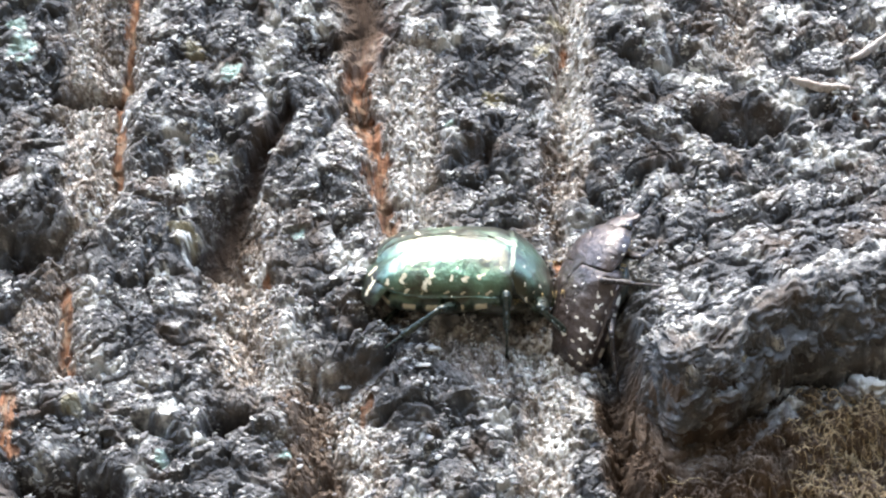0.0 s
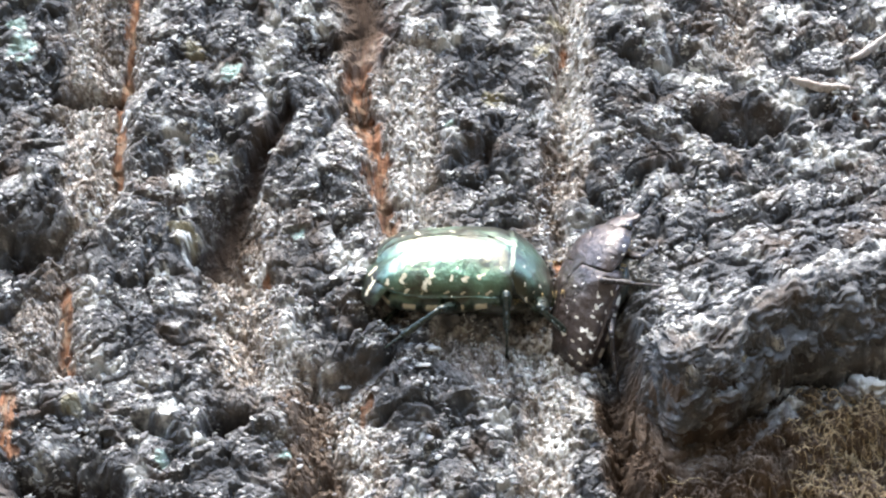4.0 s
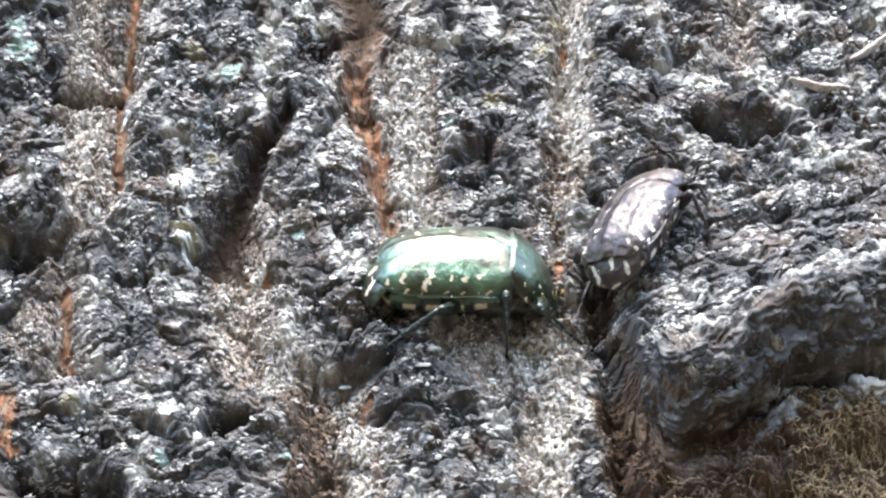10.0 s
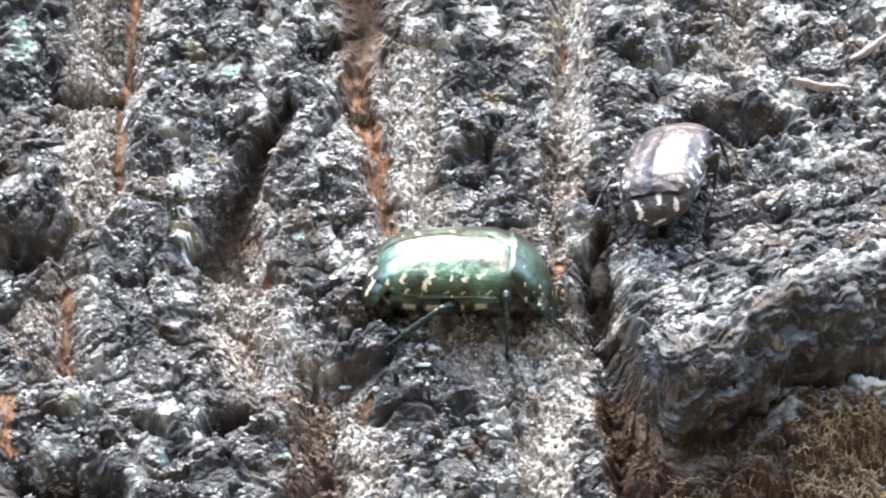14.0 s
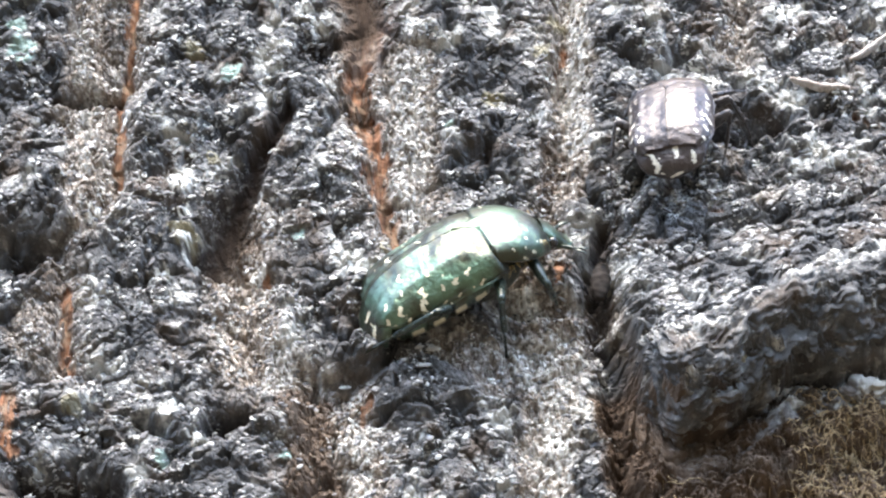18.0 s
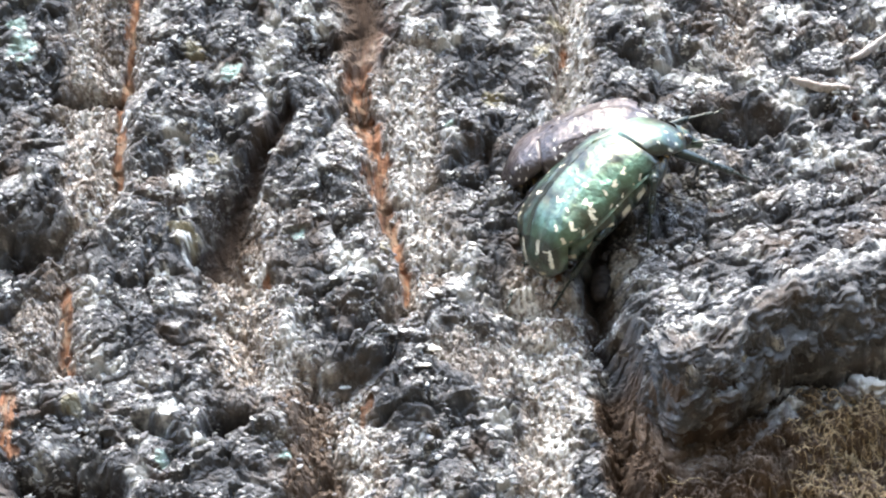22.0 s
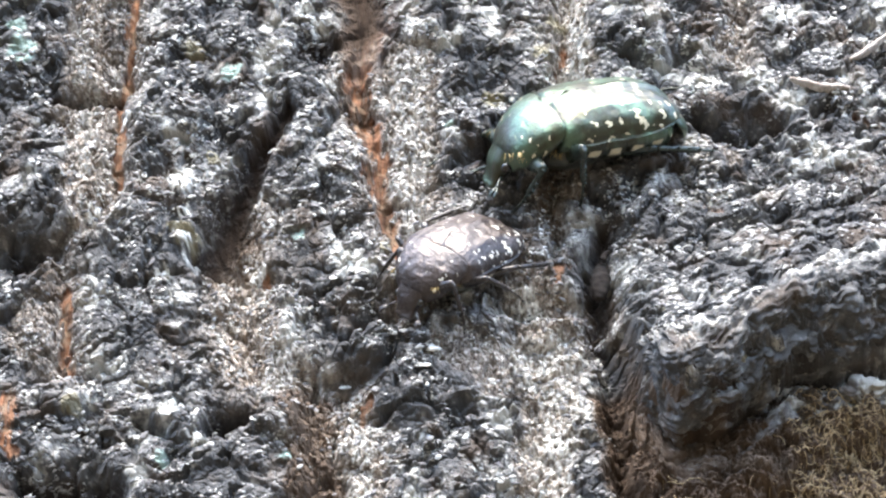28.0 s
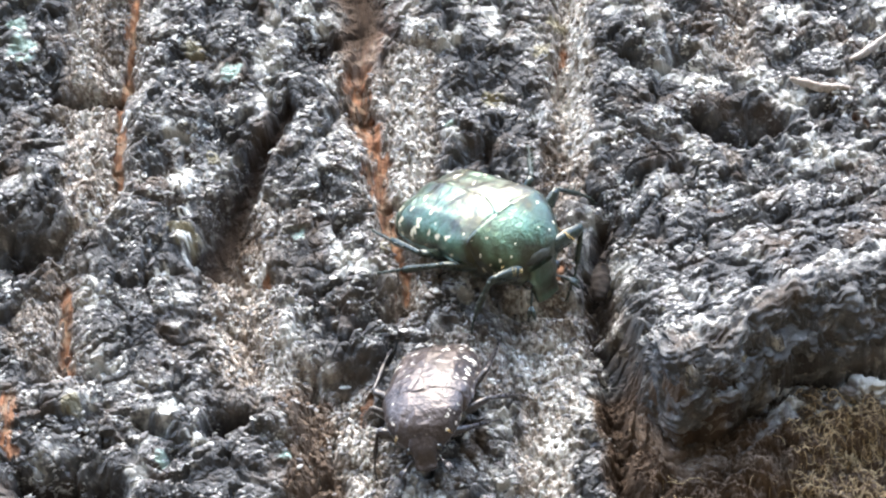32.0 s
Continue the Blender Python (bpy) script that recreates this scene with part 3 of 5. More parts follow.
def build_trunk():
    trunk = tagged(new("tree_trunk"), "old tree trunk with deeply furrowed charcoal-grey crusty bark", "tree trunk")
    xs, zs = np.arange(-66, 66.01, 0.15), np.arange(-50, 53.01, 0.15)
    x, z = np.meshgrid(xs, zs, indexing="ij")
    h, masks, groove, under, plate = bark_field(x, z)
    RELIEF.extend((h, under))
    # the sheet's rim turns back into the trunk
    h = h - 14 * step(60, 66, np.abs(x)) - 14 * step(46, 51, np.abs(z - 1.5))
    verts = np.stack([x, -h, z], -1).reshape(-1, 3) * MM
    faces = grid_faces(len(xs), len(zs))[:, ::-1]
    # one mesh for each plate between cracks, and for each length of a deep furrow
    keys, who = np.unique(np.round(plate, 5), return_inverse=True)
    who = who.reshape(x.shape)
    deep = groove > 0.6
    who = np.where(deep, len(keys) + 6 * np.digitize(z, [-25, 0, 22]) + np.digitize(x, [-45, -28, -8, 10, 30]), who).ravel()
    of = who[faces[:, 0]]
    order = np.argsort(of, kind="stable")
    groups = np.split(order, np.flatnonzero(np.diff(of[order])) + 1)
    for group in groups:
        mine = faces[group]
        used, idx = np.unique(mine, return_inverse=True)
        plain = of[group[0]] < len(keys)
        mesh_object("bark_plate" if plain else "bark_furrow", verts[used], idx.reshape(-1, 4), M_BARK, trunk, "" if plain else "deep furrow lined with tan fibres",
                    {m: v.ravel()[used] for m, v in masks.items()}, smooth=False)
    # the rest of the trunk, round and behind
    a, s = np.meshgrid(np.linspace(0, 2 * np.pi, 160, endpoint=False), np.concatenate([np.linspace(-1.2, 1.6, 100), np.linspace(1.8, 7.0, 19), [7.0]]), indexing="ij")
    r = 0.24 * (1 + 0.10 * np.exp(-(s + 1.2) * 3)) * (1 - 0.05 * np.maximum(s - 0.4, 0)) + 0.006 * fbm(a * 9, s * 4, 21, 3)
    r[:, -1] = 0
    y = 0.252 - r * np.cos(a)
    front = (np.abs(s) < 0.25) & (np.cos(a) > 0.7)
    y = np.where(front, np.maximum(y, 0.008), y)
    v = np.stack([r * np.sin(a), y, s], -1)
    mesh_object("trunk_core", np.swapaxes(v, 0, 1).reshape(-1, 3), grid_faces(120, 160, True), M_TRUNK, trunk, "rest of the trunk with dark grey bark")
    return trunk


trunk = build_trunk()


def build_ledge():
    """The jutting ledge's rounded lip, its hanging face and the layer under it, as one skin with even detail."""
    lx = [p[0] for p in LIP]
    xs = np.arange(lx[0] + 0.4, 65, 0.16)
    x, q = np.meshgrid(xs, np.linspace(0, 1, 900), indexing="ij")
    edge, tall = smooth_curve(xs, lx, [p[1] for p in LIP])[:, None], ledge(x, x * 0)[3]
    z = edge + 5.0 - q * (tall + 11.5)
    h = ledge(x, z)[0]
    # even steps along the profile
    run = np.concatenate([np.zeros((len(xs), 1)), np.cumsum(np.hypot(np.diff(z, axis=1), np.diff(h, axis=1)), axis=1)], axis=1)
    n = 210
    zz, hh, ss = np.empty((len(xs), n)), np.empty((len(xs), n)), np.empty((len(xs), n))
    for k in range(len(xs)):
        want = np.linspace(0, run[k, -1], n)
        zz[k], hh[k], ss[k] = np.interp(want, run[k], z[k]), np.interp(want, run[k], h[k]), want
    for _ in range(6):
        hh[:, 1:-1] = (hh[:, :-2] + hh[:, 1:-1] * 2 + hh[:, 2:]) / 4
        hh[1:-1] = (hh[:-2] + hh[1:-1] * 2 + hh[2:]) / 4
    xx = np.repeat(xs[:, None], n, 1)
    p = np.stack([xx, -hh, zz], -1)
    nor = np.cross(np.gradient(p, axis=1), np.gradient(p, axis=0))
    nor /= np.linalg.norm(nor, axis=2)[..., None] + 1e-9
    nor *= -np.sign(nor[..., 1:2].mean())
    # lumps, folds along the lip and grain
    deep = xx + 0.9 * hh * (1 - step(4, 8, xx - xs[0]))
    wx, ws = deep + 1.1 * fbm(xx / 5, ss / 5, 131, 3), ss + 1.1 * fbm(xx / 5, ss / 5, 137, 3)
    a1, b1, c1 = nodules(wx / 5.0, ws / 3.4, 141)
    a2, b2, c2 = nodules(wx / 1.7, ws / 1.0, 142)
    a3, b3, c3 = nodules(wx / 0.75, ws / 0.6, 143)
    fold = 0.45 - np.abs(fbm(wx / 6.0 + ws / 9.0, (ws - 0.25 * wx) / 1.5, 145, 4, 0.55))
    bump = 0.6 * c1 * (1 - np.clip(a1, 0, 1) ** 2) + 1.3 * fbm(wx / 4.6, ws / 3.4, 146, 3, 0.5) + 0.30 * fold + 0.35 * c2 * (1 - np.clip(a2, 0, 1) ** 1.5) + 0.22 * c3 * (1 - np.clip(a3, 0, 1)) + 0.45 * fbm(wx / 0.9, ws / 0.8, 147, 4, 0.6) + 0.5 * fbm(wx / 3.0, ws / 2.6, 148, 3)
    rim = step(0, 0.10, ss / ss[:, -1:]) * (1 - step(0.94, 1.0, ss / ss[:, -1:])) * step(0, 2.2, xx - xs[0])
    p = p + nor * (bump * 0.72 - 0.5 - 1.6 * (1 - rim))[..., None]
    d = zz - edge
    # tone paints in the ledge's shading: hanging face darker, top above the lip lighter
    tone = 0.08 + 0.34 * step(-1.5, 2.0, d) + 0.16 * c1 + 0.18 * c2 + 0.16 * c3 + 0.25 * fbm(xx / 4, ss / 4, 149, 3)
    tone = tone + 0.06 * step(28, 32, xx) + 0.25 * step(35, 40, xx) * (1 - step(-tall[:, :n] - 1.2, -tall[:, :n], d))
    zero = np.zeros(xx.shape)
    masks = dict(tone=tone, fleck=0.12 + step(-1.5, 1.5, d) * 0.3, brown=0.95 * (1 - step(-tall[:, :n] - 1.8, -tall[:, :n] - 0.2, d)) * (1 - 0.85 * step(33, 39, xx)), tan=np.clip(0.6 * fbm(xx / 3, ss / 2, 151, 3) - 0.2, 0, 0.3), red=zero, rot_shade=zero, mint=zero, moss=zero, pale=zero)
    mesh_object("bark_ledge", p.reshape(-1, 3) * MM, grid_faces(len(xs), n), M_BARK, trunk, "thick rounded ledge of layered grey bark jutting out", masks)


build_ledge()


def build_flakes(count):
    """Small loose flakes of crust and lichen lying all over the bark."""
    rng = np.random.default_rng(77)
    h, under = RELIEF
    x, z = rng.uniform(-58, 58, count), rng.uniform(-44, 46, count)
    i, j = ((x + 66) / 0.15).astype(int), ((z + 50) / 0.15).astype(int)
    keep = (rng.uniform(0, 1, count) > 1.05 * under[i, j]) & (rng.uniform(-0.30, 0.80, count) < fbm(x / 5, z / 5, 81, 3))
    x, z, i, j = x[keep], z[keep], i[keep], j[keep]
    n = len(x)
    nx, nz = -(h[i + 2, j] - h[i - 2, j]) / 0.6, -(h[i, j + 2] - h[i, j - 2]) / 0.6
    nor = np.stack([nx * 0.45, -np.ones(n), nz * 0.45 + 0.15], -1) + rng.normal(0, 0.30, (n, 3))
    nor /= np.linalg.norm(nor, axis=1)[:, None]
    a = np.stack([np.ones(n), np.zeros(n), rng.normal(0.15, 0.5, n)], -1)
    a -= nor * (a * nor).sum(1)[:, None]
    a /= np.linalg.norm(a, axis=1)[:, None]
    b = np.cross(nor, a)
    size = 0.18 + 0.42 * rng.uniform(0, 1, n) ** 2.0
    w = np.linspace(0, 2 * np.pi, 7, endpoint=False)
    rad = size[:, None] * rng.uniform(0.45, 1.35, (n, 7))
    c = np.stack([x, -h[i, j] - 0.03, z], -1)
    ring = c[:, None] + rad[..., None] * (np.cos(w)[None, :, None] * a[:, None] + 0.5 * np.sin(w)[None, :, None] * b[:, None])
    thick = (0.05 + 0.22 * size)[:, None, None] * nor[:, None]
    v = np.concatenate([ring - thick * 0.6, ring * 1.0 + thick * 0.5, (c + nor * (0.3 * size)[:, None])[:, None]], 1)
    tri = []
    for k in range(7):
        m = (k + 1) % 7
        tri += [(k, m, 7 + m), (k, 7 + m, 7 + k), (7 + k, 7 + m, 14)]
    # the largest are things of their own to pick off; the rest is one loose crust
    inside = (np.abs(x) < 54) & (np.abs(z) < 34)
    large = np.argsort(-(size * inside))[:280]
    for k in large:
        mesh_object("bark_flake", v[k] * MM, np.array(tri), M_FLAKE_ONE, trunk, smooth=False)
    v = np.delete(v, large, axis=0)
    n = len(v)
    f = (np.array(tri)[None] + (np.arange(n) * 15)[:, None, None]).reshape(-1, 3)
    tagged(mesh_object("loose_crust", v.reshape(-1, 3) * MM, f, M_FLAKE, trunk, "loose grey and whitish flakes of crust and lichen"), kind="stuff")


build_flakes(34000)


def build_ground():
    a, r = np.meshgrid(np.linspace(0, 2 * np.pi, 64, endpoint=False), np.concatenate([[0.0], np.geomspace(0.3, 900, 40)]), indexing="ij")
    x, y = r * np.cos(a), r * np.sin(a)
    zz = -1.2 + 0.03 * fbm(x * 1.3, y * 1.3, 23, 3) * np.clip(r, 0, 1)
    v = np.stack([x, y, zz], -1)
    tagged(mesh_object("ground", np.swapaxes(v, 0, 1).reshape(-1, 3), grid_faces(41, 64, True), M_SOIL), "mossy soil round the foot of the tree", "ground", kind="structure")


build_ground()


def build_woods():
    """The wood all round, far behind the camera: a ragged dark wall of leaves that the beetles' shells mirror."""
    a, t = np.meshgrid(np.linspace(0, 2 * np.pi, 480, endpoint=False), np.linspace(0, 1, 40), indexing="ij")
    top = 5.6 + 2.0 * fbm(a * 4, a * 0 + 3.1, 25, 4) + 0.8 * fbm(a * 40, a * 0, 26, 3)
    r = 14 + 1.5 * fbm(a * 14, t * 9, 27, 4) + 2.5 * t**3
    v = np.stack([r * np.cos(a), r * np.sin(a), -1.4 + top * t], -1)
    tagged(mesh_object("backdrop", np.swapaxes(v, 0, 1).reshape(-1, 3), grid_faces(40, 480, True), M_LEAF), "dark green wood all round the tree", "woods", kind="structure")


build_woods()


# ---- beetles: millimetres, x to the right side, y forward, z up from the back ----
# cream marks on the right wing case: points (share of length from the front, share from the suture to the edge) and half width in mm
MARKS = [
    ([(0.60, 0.50), (0.63, 0.56), (0.60, 0.62), (0.645, 0.66), (0.625, 0.74)], 0.20),
    ([(0.655, 0.72), (0.67, 0.80), (0.65, 0.86)], 0.19),
    ([(0.47, 0.64), (0.475, 0.70)], 0.17),
    ([(0.36, 0.66), (0.40, 0.68), (0.37, 0.72)], 0.16),
    ([(0.25, 0.60), (0.28, 0.66)], 0.16),
    ([(0.50, 0.86), (0.52, 0.88)], 0.17),
    ([(0.80, 0.60), (0.83, 0.66), (0.81, 0.72)], 0.19),
    ([(0.88, 0.40), (0.90, 0.46)], 0.17),
    ([(0.78, 0.84), (0.80, 0.90)], 0.20),
    ([(0.92, 0.66), (0.93, 0.78)], 0.19),
    ([(0.70, 0.14), (0.72, 0.20), (0.70, 0.25)], 0.14),
    ([(0.45, 0.12), (0.47, 0.17)], 0.12),
    ([(0.52, 0.36), (0.53, 0.42)], 0.13),
    ([(0.38, 0.88), (0.40, 0.92)], 0.14),
    ([(0.20, 0.84), (0.23, 0.88)], 0.13),
    ([(0.74, 0.40), (0.755, 0.46)], 0.12),
]
SHIELD_MARKS = [([(0.30, 0.62), (0.33, 0.64)], 0.12), ([(0.55, 0.45), (0.57, 0.47)], 0.10), ([(0.62, 0.72), (0.65, 0.74)], 0.13), ([(0.78, 0.55), (0.80, 0.58)], 0.12), ([(0.45, 0.80), (0.50, 0.84)], 0.12), ([(0.20, 0.35), (0.22, 0.37)], 0.09)]
TAIL_MARKS = [([(0.25, 0.30), (0.50, 0.36), (0.70, 0.30)], 0.20), ([(0.30, 0.72), (0.60, 0.76)], 0.20), ([(0.15, 0.55), (0.35, 0.56)], 0.17), ([(0.80, 0.60), (0.90, 0.45)], 0.2)]


def mark_mask(u, v, marks, length, breadth, rng, extra=0, big=1.0):
    out = np.zeros(u.shape)
    for a, b in rng.uniform((0.08, 0.1), (0.97, 0.97), (extra, 2)):
        s, q = rng.uniform(-1, 1, 2) * big
        marks = list(marks) + [([(a, b), (a + 0.014 * s, b + 0.03 * q), (a + 0.004 * q, b + 0.055 * q)][: rng.integers(2, 4)], rng.uniform(0.03, 0.09) * big)]
    u, v = u + 0.010 * fbm(u * 26, v * 15, 37, 3), v + 0.022 * fbm(u * 26, v * 15, 39, 3)
    for pts, w in marks:
        d, _ = line_distance(u * length, v * breadth, [(a * length, b * breadth) for a, b in pts])
        out = np.maximum(out, 1 - step(0.4 * w, 1.5 * w, d))
    return out


def wing_case(parent, side, mat, k, rng, flecks, big):
    """One domed wing case; its outer edge rolls in under the flank."""
    nu, nv = 96, 64
    t, p = np.meshgrid(np.linspace(0, 1, nu), np.linspace(0, 1, nv), indexing="ij")
    ts = [0, 0.06, 0.2, 0.36, 0.6, 0.8, 0.92, 1]
    w = smooth_curve(t, ts, [4.6, 5.75, 6.05, 5.85, 5.85, 5.6, 4.9, 3.6])
    top = smooth_curve(t, ts, [2.2, 2.75, 3.2, 3.4, 3.3, 2.85, 2.1, 1.1])
    y = smooth_curve(t, [0, 0.5, 1], [3.2, -4.0, -11.2]) - 0.9 * t * p**3 * 0.2
    a = p * np.radians(smooth_curve(t, [0, 0.08, 0.2, 0.7, 0.9, 1], [112, 114, 98, 96, 108, 112]))
    ca, sa = np.cos(a), np.sin(a)
    x = 0.05 + w * np.abs(sa) ** 0.90
    low = -0.6 + 0.9 * step(0.6, 1.0, t)
    z = np.where(ca > 0, low + (top - low) * np.abs(ca) ** 0.95, low - 1.5 * np.abs(ca) ** 0.9)
    x = np.where(ca > 0, x, x - 0.5 * np.abs(ca))
    # suture ridge, two low ribs, shoulder and tail bumps
    z = z + 0.16 * np.exp(-(p / 0.045) ** 2) * step(0.35, 0.6, t) - 0.15 * np.exp(-((p - 0.13) / 0.08) ** 2) * step(0.3, 0.6, t) - 0.10 * np.exp(-((p - 0.28) / 0.07) ** 2) * step(0.2, 0.5, t) * (1 - step(0.7, 0.9, t))
    z = z + 0.07 * fbm(t * 9, p * 4 + 3 * side, 33, 3)
    z = z + 0.12 * np.exp(-((p - 0.40) / 0.07) ** 2) * step(0.1, 0.3, t) * (1 - step(0.75, 0.9, t))
    z = z + 0.22 * np.exp(-((p - 0.55) / 0.12) ** 2 - ((t - 0.84) / 0.07) ** 2) + 0.18 * np.exp(-((p - 0.55) / 0.13) ** 2 - ((t - 0.09) / 0.07) ** 2)
    z = z - 0.6 * np.exp(-(t / 0.035) ** 2)
    # a fine raised rim along the outer edge
    x = x + 0.16 * np.exp(-((p - 0.965) / 0.025) ** 2) - 0.10 * np.exp(-((p - 0.90) / 0.03) ** 2)
    spot = mark_mask(t, p, MARKS, 14.4, 8.5, rng, flecks, big)
    v = np.stack([x * side, y, z], -1) * k * MM
    f = grid_faces(nu, nv)
    return mesh_object("wing_case", v.reshape(-1, 3), f if side < 0 else f[:, ::-1], mat, parent, "", {"spot": spot})


def neck_shield(parent, mat, k, rng):
    """The pronotum: a smooth trapezoid dome with a fine rim."""
    nu, nv = 60, 84
    t, p = np.meshgrid(np.linspace(0, 1, nu), np.linspace(-1, 1, nv), indexing="ij")
    ts = [0, 0.05, 0.35, 0.7, 0.93, 1]
    w = smooth_curve(t, ts, [4.8, 5.3, 5.2, 4.25, 2.8, 2.0])
    top = smooth_curve(t, ts, [2.0, 2.5, 2.7, 2.1, 0.9, 0.1])
    y = smooth_curve(t, [0, 0.5, 1], [2.8, 6.3, 9.8]) - 0.5 * np.cos(p * 2.2) * (1 - t) + 0.1
    a = np.abs(p) * np.radians(112)
    ca, sa = np.cos(a), np.sin(a)
    low = 0.5 - 1.3 * t
    x = np.sign(p) * w * np.abs(sa) ** 0.9
    z = np.where(ca > 0, low + (top - low) * np.abs(ca) ** 0.78, low - 1.2 * np.abs(ca))
    z = z + 0.12 * np.exp(-((np.abs(p) - 0.80) / 0.025) ** 2) - 0.06 * np.exp(-((np.abs(p) - 0.74) / 0.03) ** 2)
    spot = mark_mask(t, np.abs(p), SHIELD_MARKS, 6.0, 6.5, rng, 10)
    v = np.stack([x, y, z], -1) * k * MM
    return mesh_object("neck_shield", v.reshape(-1, 3), grid_faces(nu, nv)[:, ::-1], mat, parent, "", {"spot": spot})


def scutellum(parent, mat, k):
    nu, nv = 14, 15
    t, p = np.meshgrid(np.linspace(0, 1, nu), np.linspace(-1, 1, nv), indexing="ij")
    x = p * 1.35 * (1 - t**1.3)
    y = 3.1 - 2.9 * t
    z = 2.62 + 0.70 * t + 0.12 * (1 - p * p) - 0.22 * np.abs(p) ** 4
    v = np.stack([x, y, z], -1) * k * MM
    return mesh_object("scutellum", v.reshape(-1, 3), grid_faces(nu, nv)[:, ::-1], mat, parent, "", {"spot": np.zeros(x.shape)})


def tail_plate(parent, mat, k, rng):
    """The pygidium, sloping down behind the wing cases."""
    nu, nv = 34, 40
    t, p = np.meshgrid(np.linspace(0, 1, nu), np.linspace(-1, 1, nv), indexing="ij")
    w = smooth_curve(t, [0, 0.3, 0.75, 1], [4.9, 4.9, 4.1, 1.6])
    x = w * np.sin(p * 1.45)
    y = -10.4 - 2.1 * np.sin(t * 1.5) - 0.8 * np.cos(p * 1.45) * np.sin(t * 2.6) + 0.9 * np.abs(p) ** 2
    z = 1.05 - 4.4 * t**1.1 - 0.5 * np.abs(p) ** 2.5 * (1 - t)
    spot = mark_mask(t, (p + 1) / 2, TAIL_MARKS, 4.6, 7.0, rng, 6)
    v = np.stack([x, y, z], -1) * k * MM
    return mesh_object("tail_plate", v.reshape(-1, 3), grid_faces(nu, nv), mat, parent, "", {"spot": spot})


def belly(parent, mat, k, rng):
    """Dark underside: ringed abdomen whose sides carry a row of cream marks."""
    nu, nv = 70, 40
    t, b = np.meshgrid(np.linspace(0, 1, nu), np.linspace(0, 2 * np.pi, nv, endpoint=False), indexing="ij")
    y = 3.0 - 14.8 * t
    w = smooth_curve(t, [0, 0.1, 0.5, 0.85, 1], [3.0, 5.4, 5.65, 4.9, 1.2])
    ring = 1 - 0.035 * (np.abs(np.sin(t * np.pi * 6)) < 0.22)
    x, z = w * ring * np.sin(b), -1.0 + np.where(np.cos(b) > 0, 1.6, 3.3) * np.cos(b) * ring * (w / 5.65)
    low = np.abs(np.degrees(b) % 360 - 180)
    spot = (np.abs((t * 6) % 1 - 0.5) < 0.24) * (np.abs(low - 68) < 11) * (t > 0.15) * 1.0
    v = np.stack([x, y, z], -1) * k * MM
    return mesh_object("abdomen", v.reshape(-1, 3), grid_faces(nu, nv, True), mat, parent, "dark underside with cream side marks", {"spot": spot})


def chest(parent, mat, k):
    v, f = joined(ball((0, 0.8, -2.4), (5.1, 4.8, 2.5)), ball((0, 4.2, -2.5), (3.4, 2.4, 1.5)))
    return mesh_object("chest", v * k * MM, f, mat, parent, "dark hairy underside of the chest")


def head(parent, mat, leg_mat, k):
    """A squarish head with an upturned front edge; eyes and feelers are its parts."""
    nu, nv = 26, 28
    t, b = np.meshgrid(np.linspace(0, 1, nu), np.linspace(0, 2 * np.pi, nv, endpoint=False), indexing="ij")
    w = smooth_curve(t, [0, 0.25, 0.6, 0.9, 1], [1.9, 2.0, 1.5, 1.45, 0.2])
    hh = smooth_curve(t, [0, 0.3, 0.75, 0.92, 1], [1.25, 1.2, 0.62, 0.5, 0.05])
    cb, sb = np.cos(b), np.sin(b)
    x = w * np.sign(sb) * np.abs(sb) ** 0.7
    z = hh * np.sign(cb) * np.abs(cb) ** 0.8 + 0.18 * step(0.85, 0.95, t) - 0.35 * np.exp(-(x / 0.8) ** 2) * step(0.5, 0.75, t) * (cb > 0) * 0.5
    y = 9.2 + 3.8 * t
    z = z - 0.1 - 0.38 * (y - 9.2)
    v = np.stack([x, y, z], -1) * k * MM
    ob = mesh_object("head", v.reshape(-1, 3), grid_faces(nu, nv, True), mat, parent, "", {"spot": np.zeros(x.shape)})
    for s in (-1, 1):
        ev, ef = ball((1.95 * s, 10.2, -0.45), (0.5, 0.62, 0.62))
        mesh_object("eye", ev * k * MM, ef, M_EYE, ob, "glossy black eye")
        av, af = joined(tube([(1.6 * s, 10.3, -0.9), (2.2 * s, 10.9, -0.7), (2.7 * s, 11.5, -0.7)], [0.16, 0.13, 0.15], 8),
                        tube([(2.6 * s, 11.4, -0.7), (2.95 * s, 12.1, -0.5), (3.2 * s, 12.9, -0.5)], [0.12, 0.30, 0.10], 8, 0.5),
                        tube([(2.6 * s, 11.4, -0.75), (3.2 * s, 11.9, -0.7), (3.7 * s, 12.5, -0.8)], [0.12, 0.28, 0.10], 8, 0.5))
        mesh_object("feeler", (av + np.array((0, 0.9, -0.1))) * k * MM, af, leg_mat, ob, "short clubbed feeler")
    return ob


# hips (x, y, z), thigh length, shin length with foot, resting foot place (x, y)
HIPS = [((2.4, 5.6, -2.9), 4.2, 7.4, (6.2, 9.8)), ((3.6, 1.8, -2.6), 4.9, 8.2, (10.0, -0.5)), ((3.4, -2.6, -2.8), 5.6, 10.0, (7.8, -14.2))]


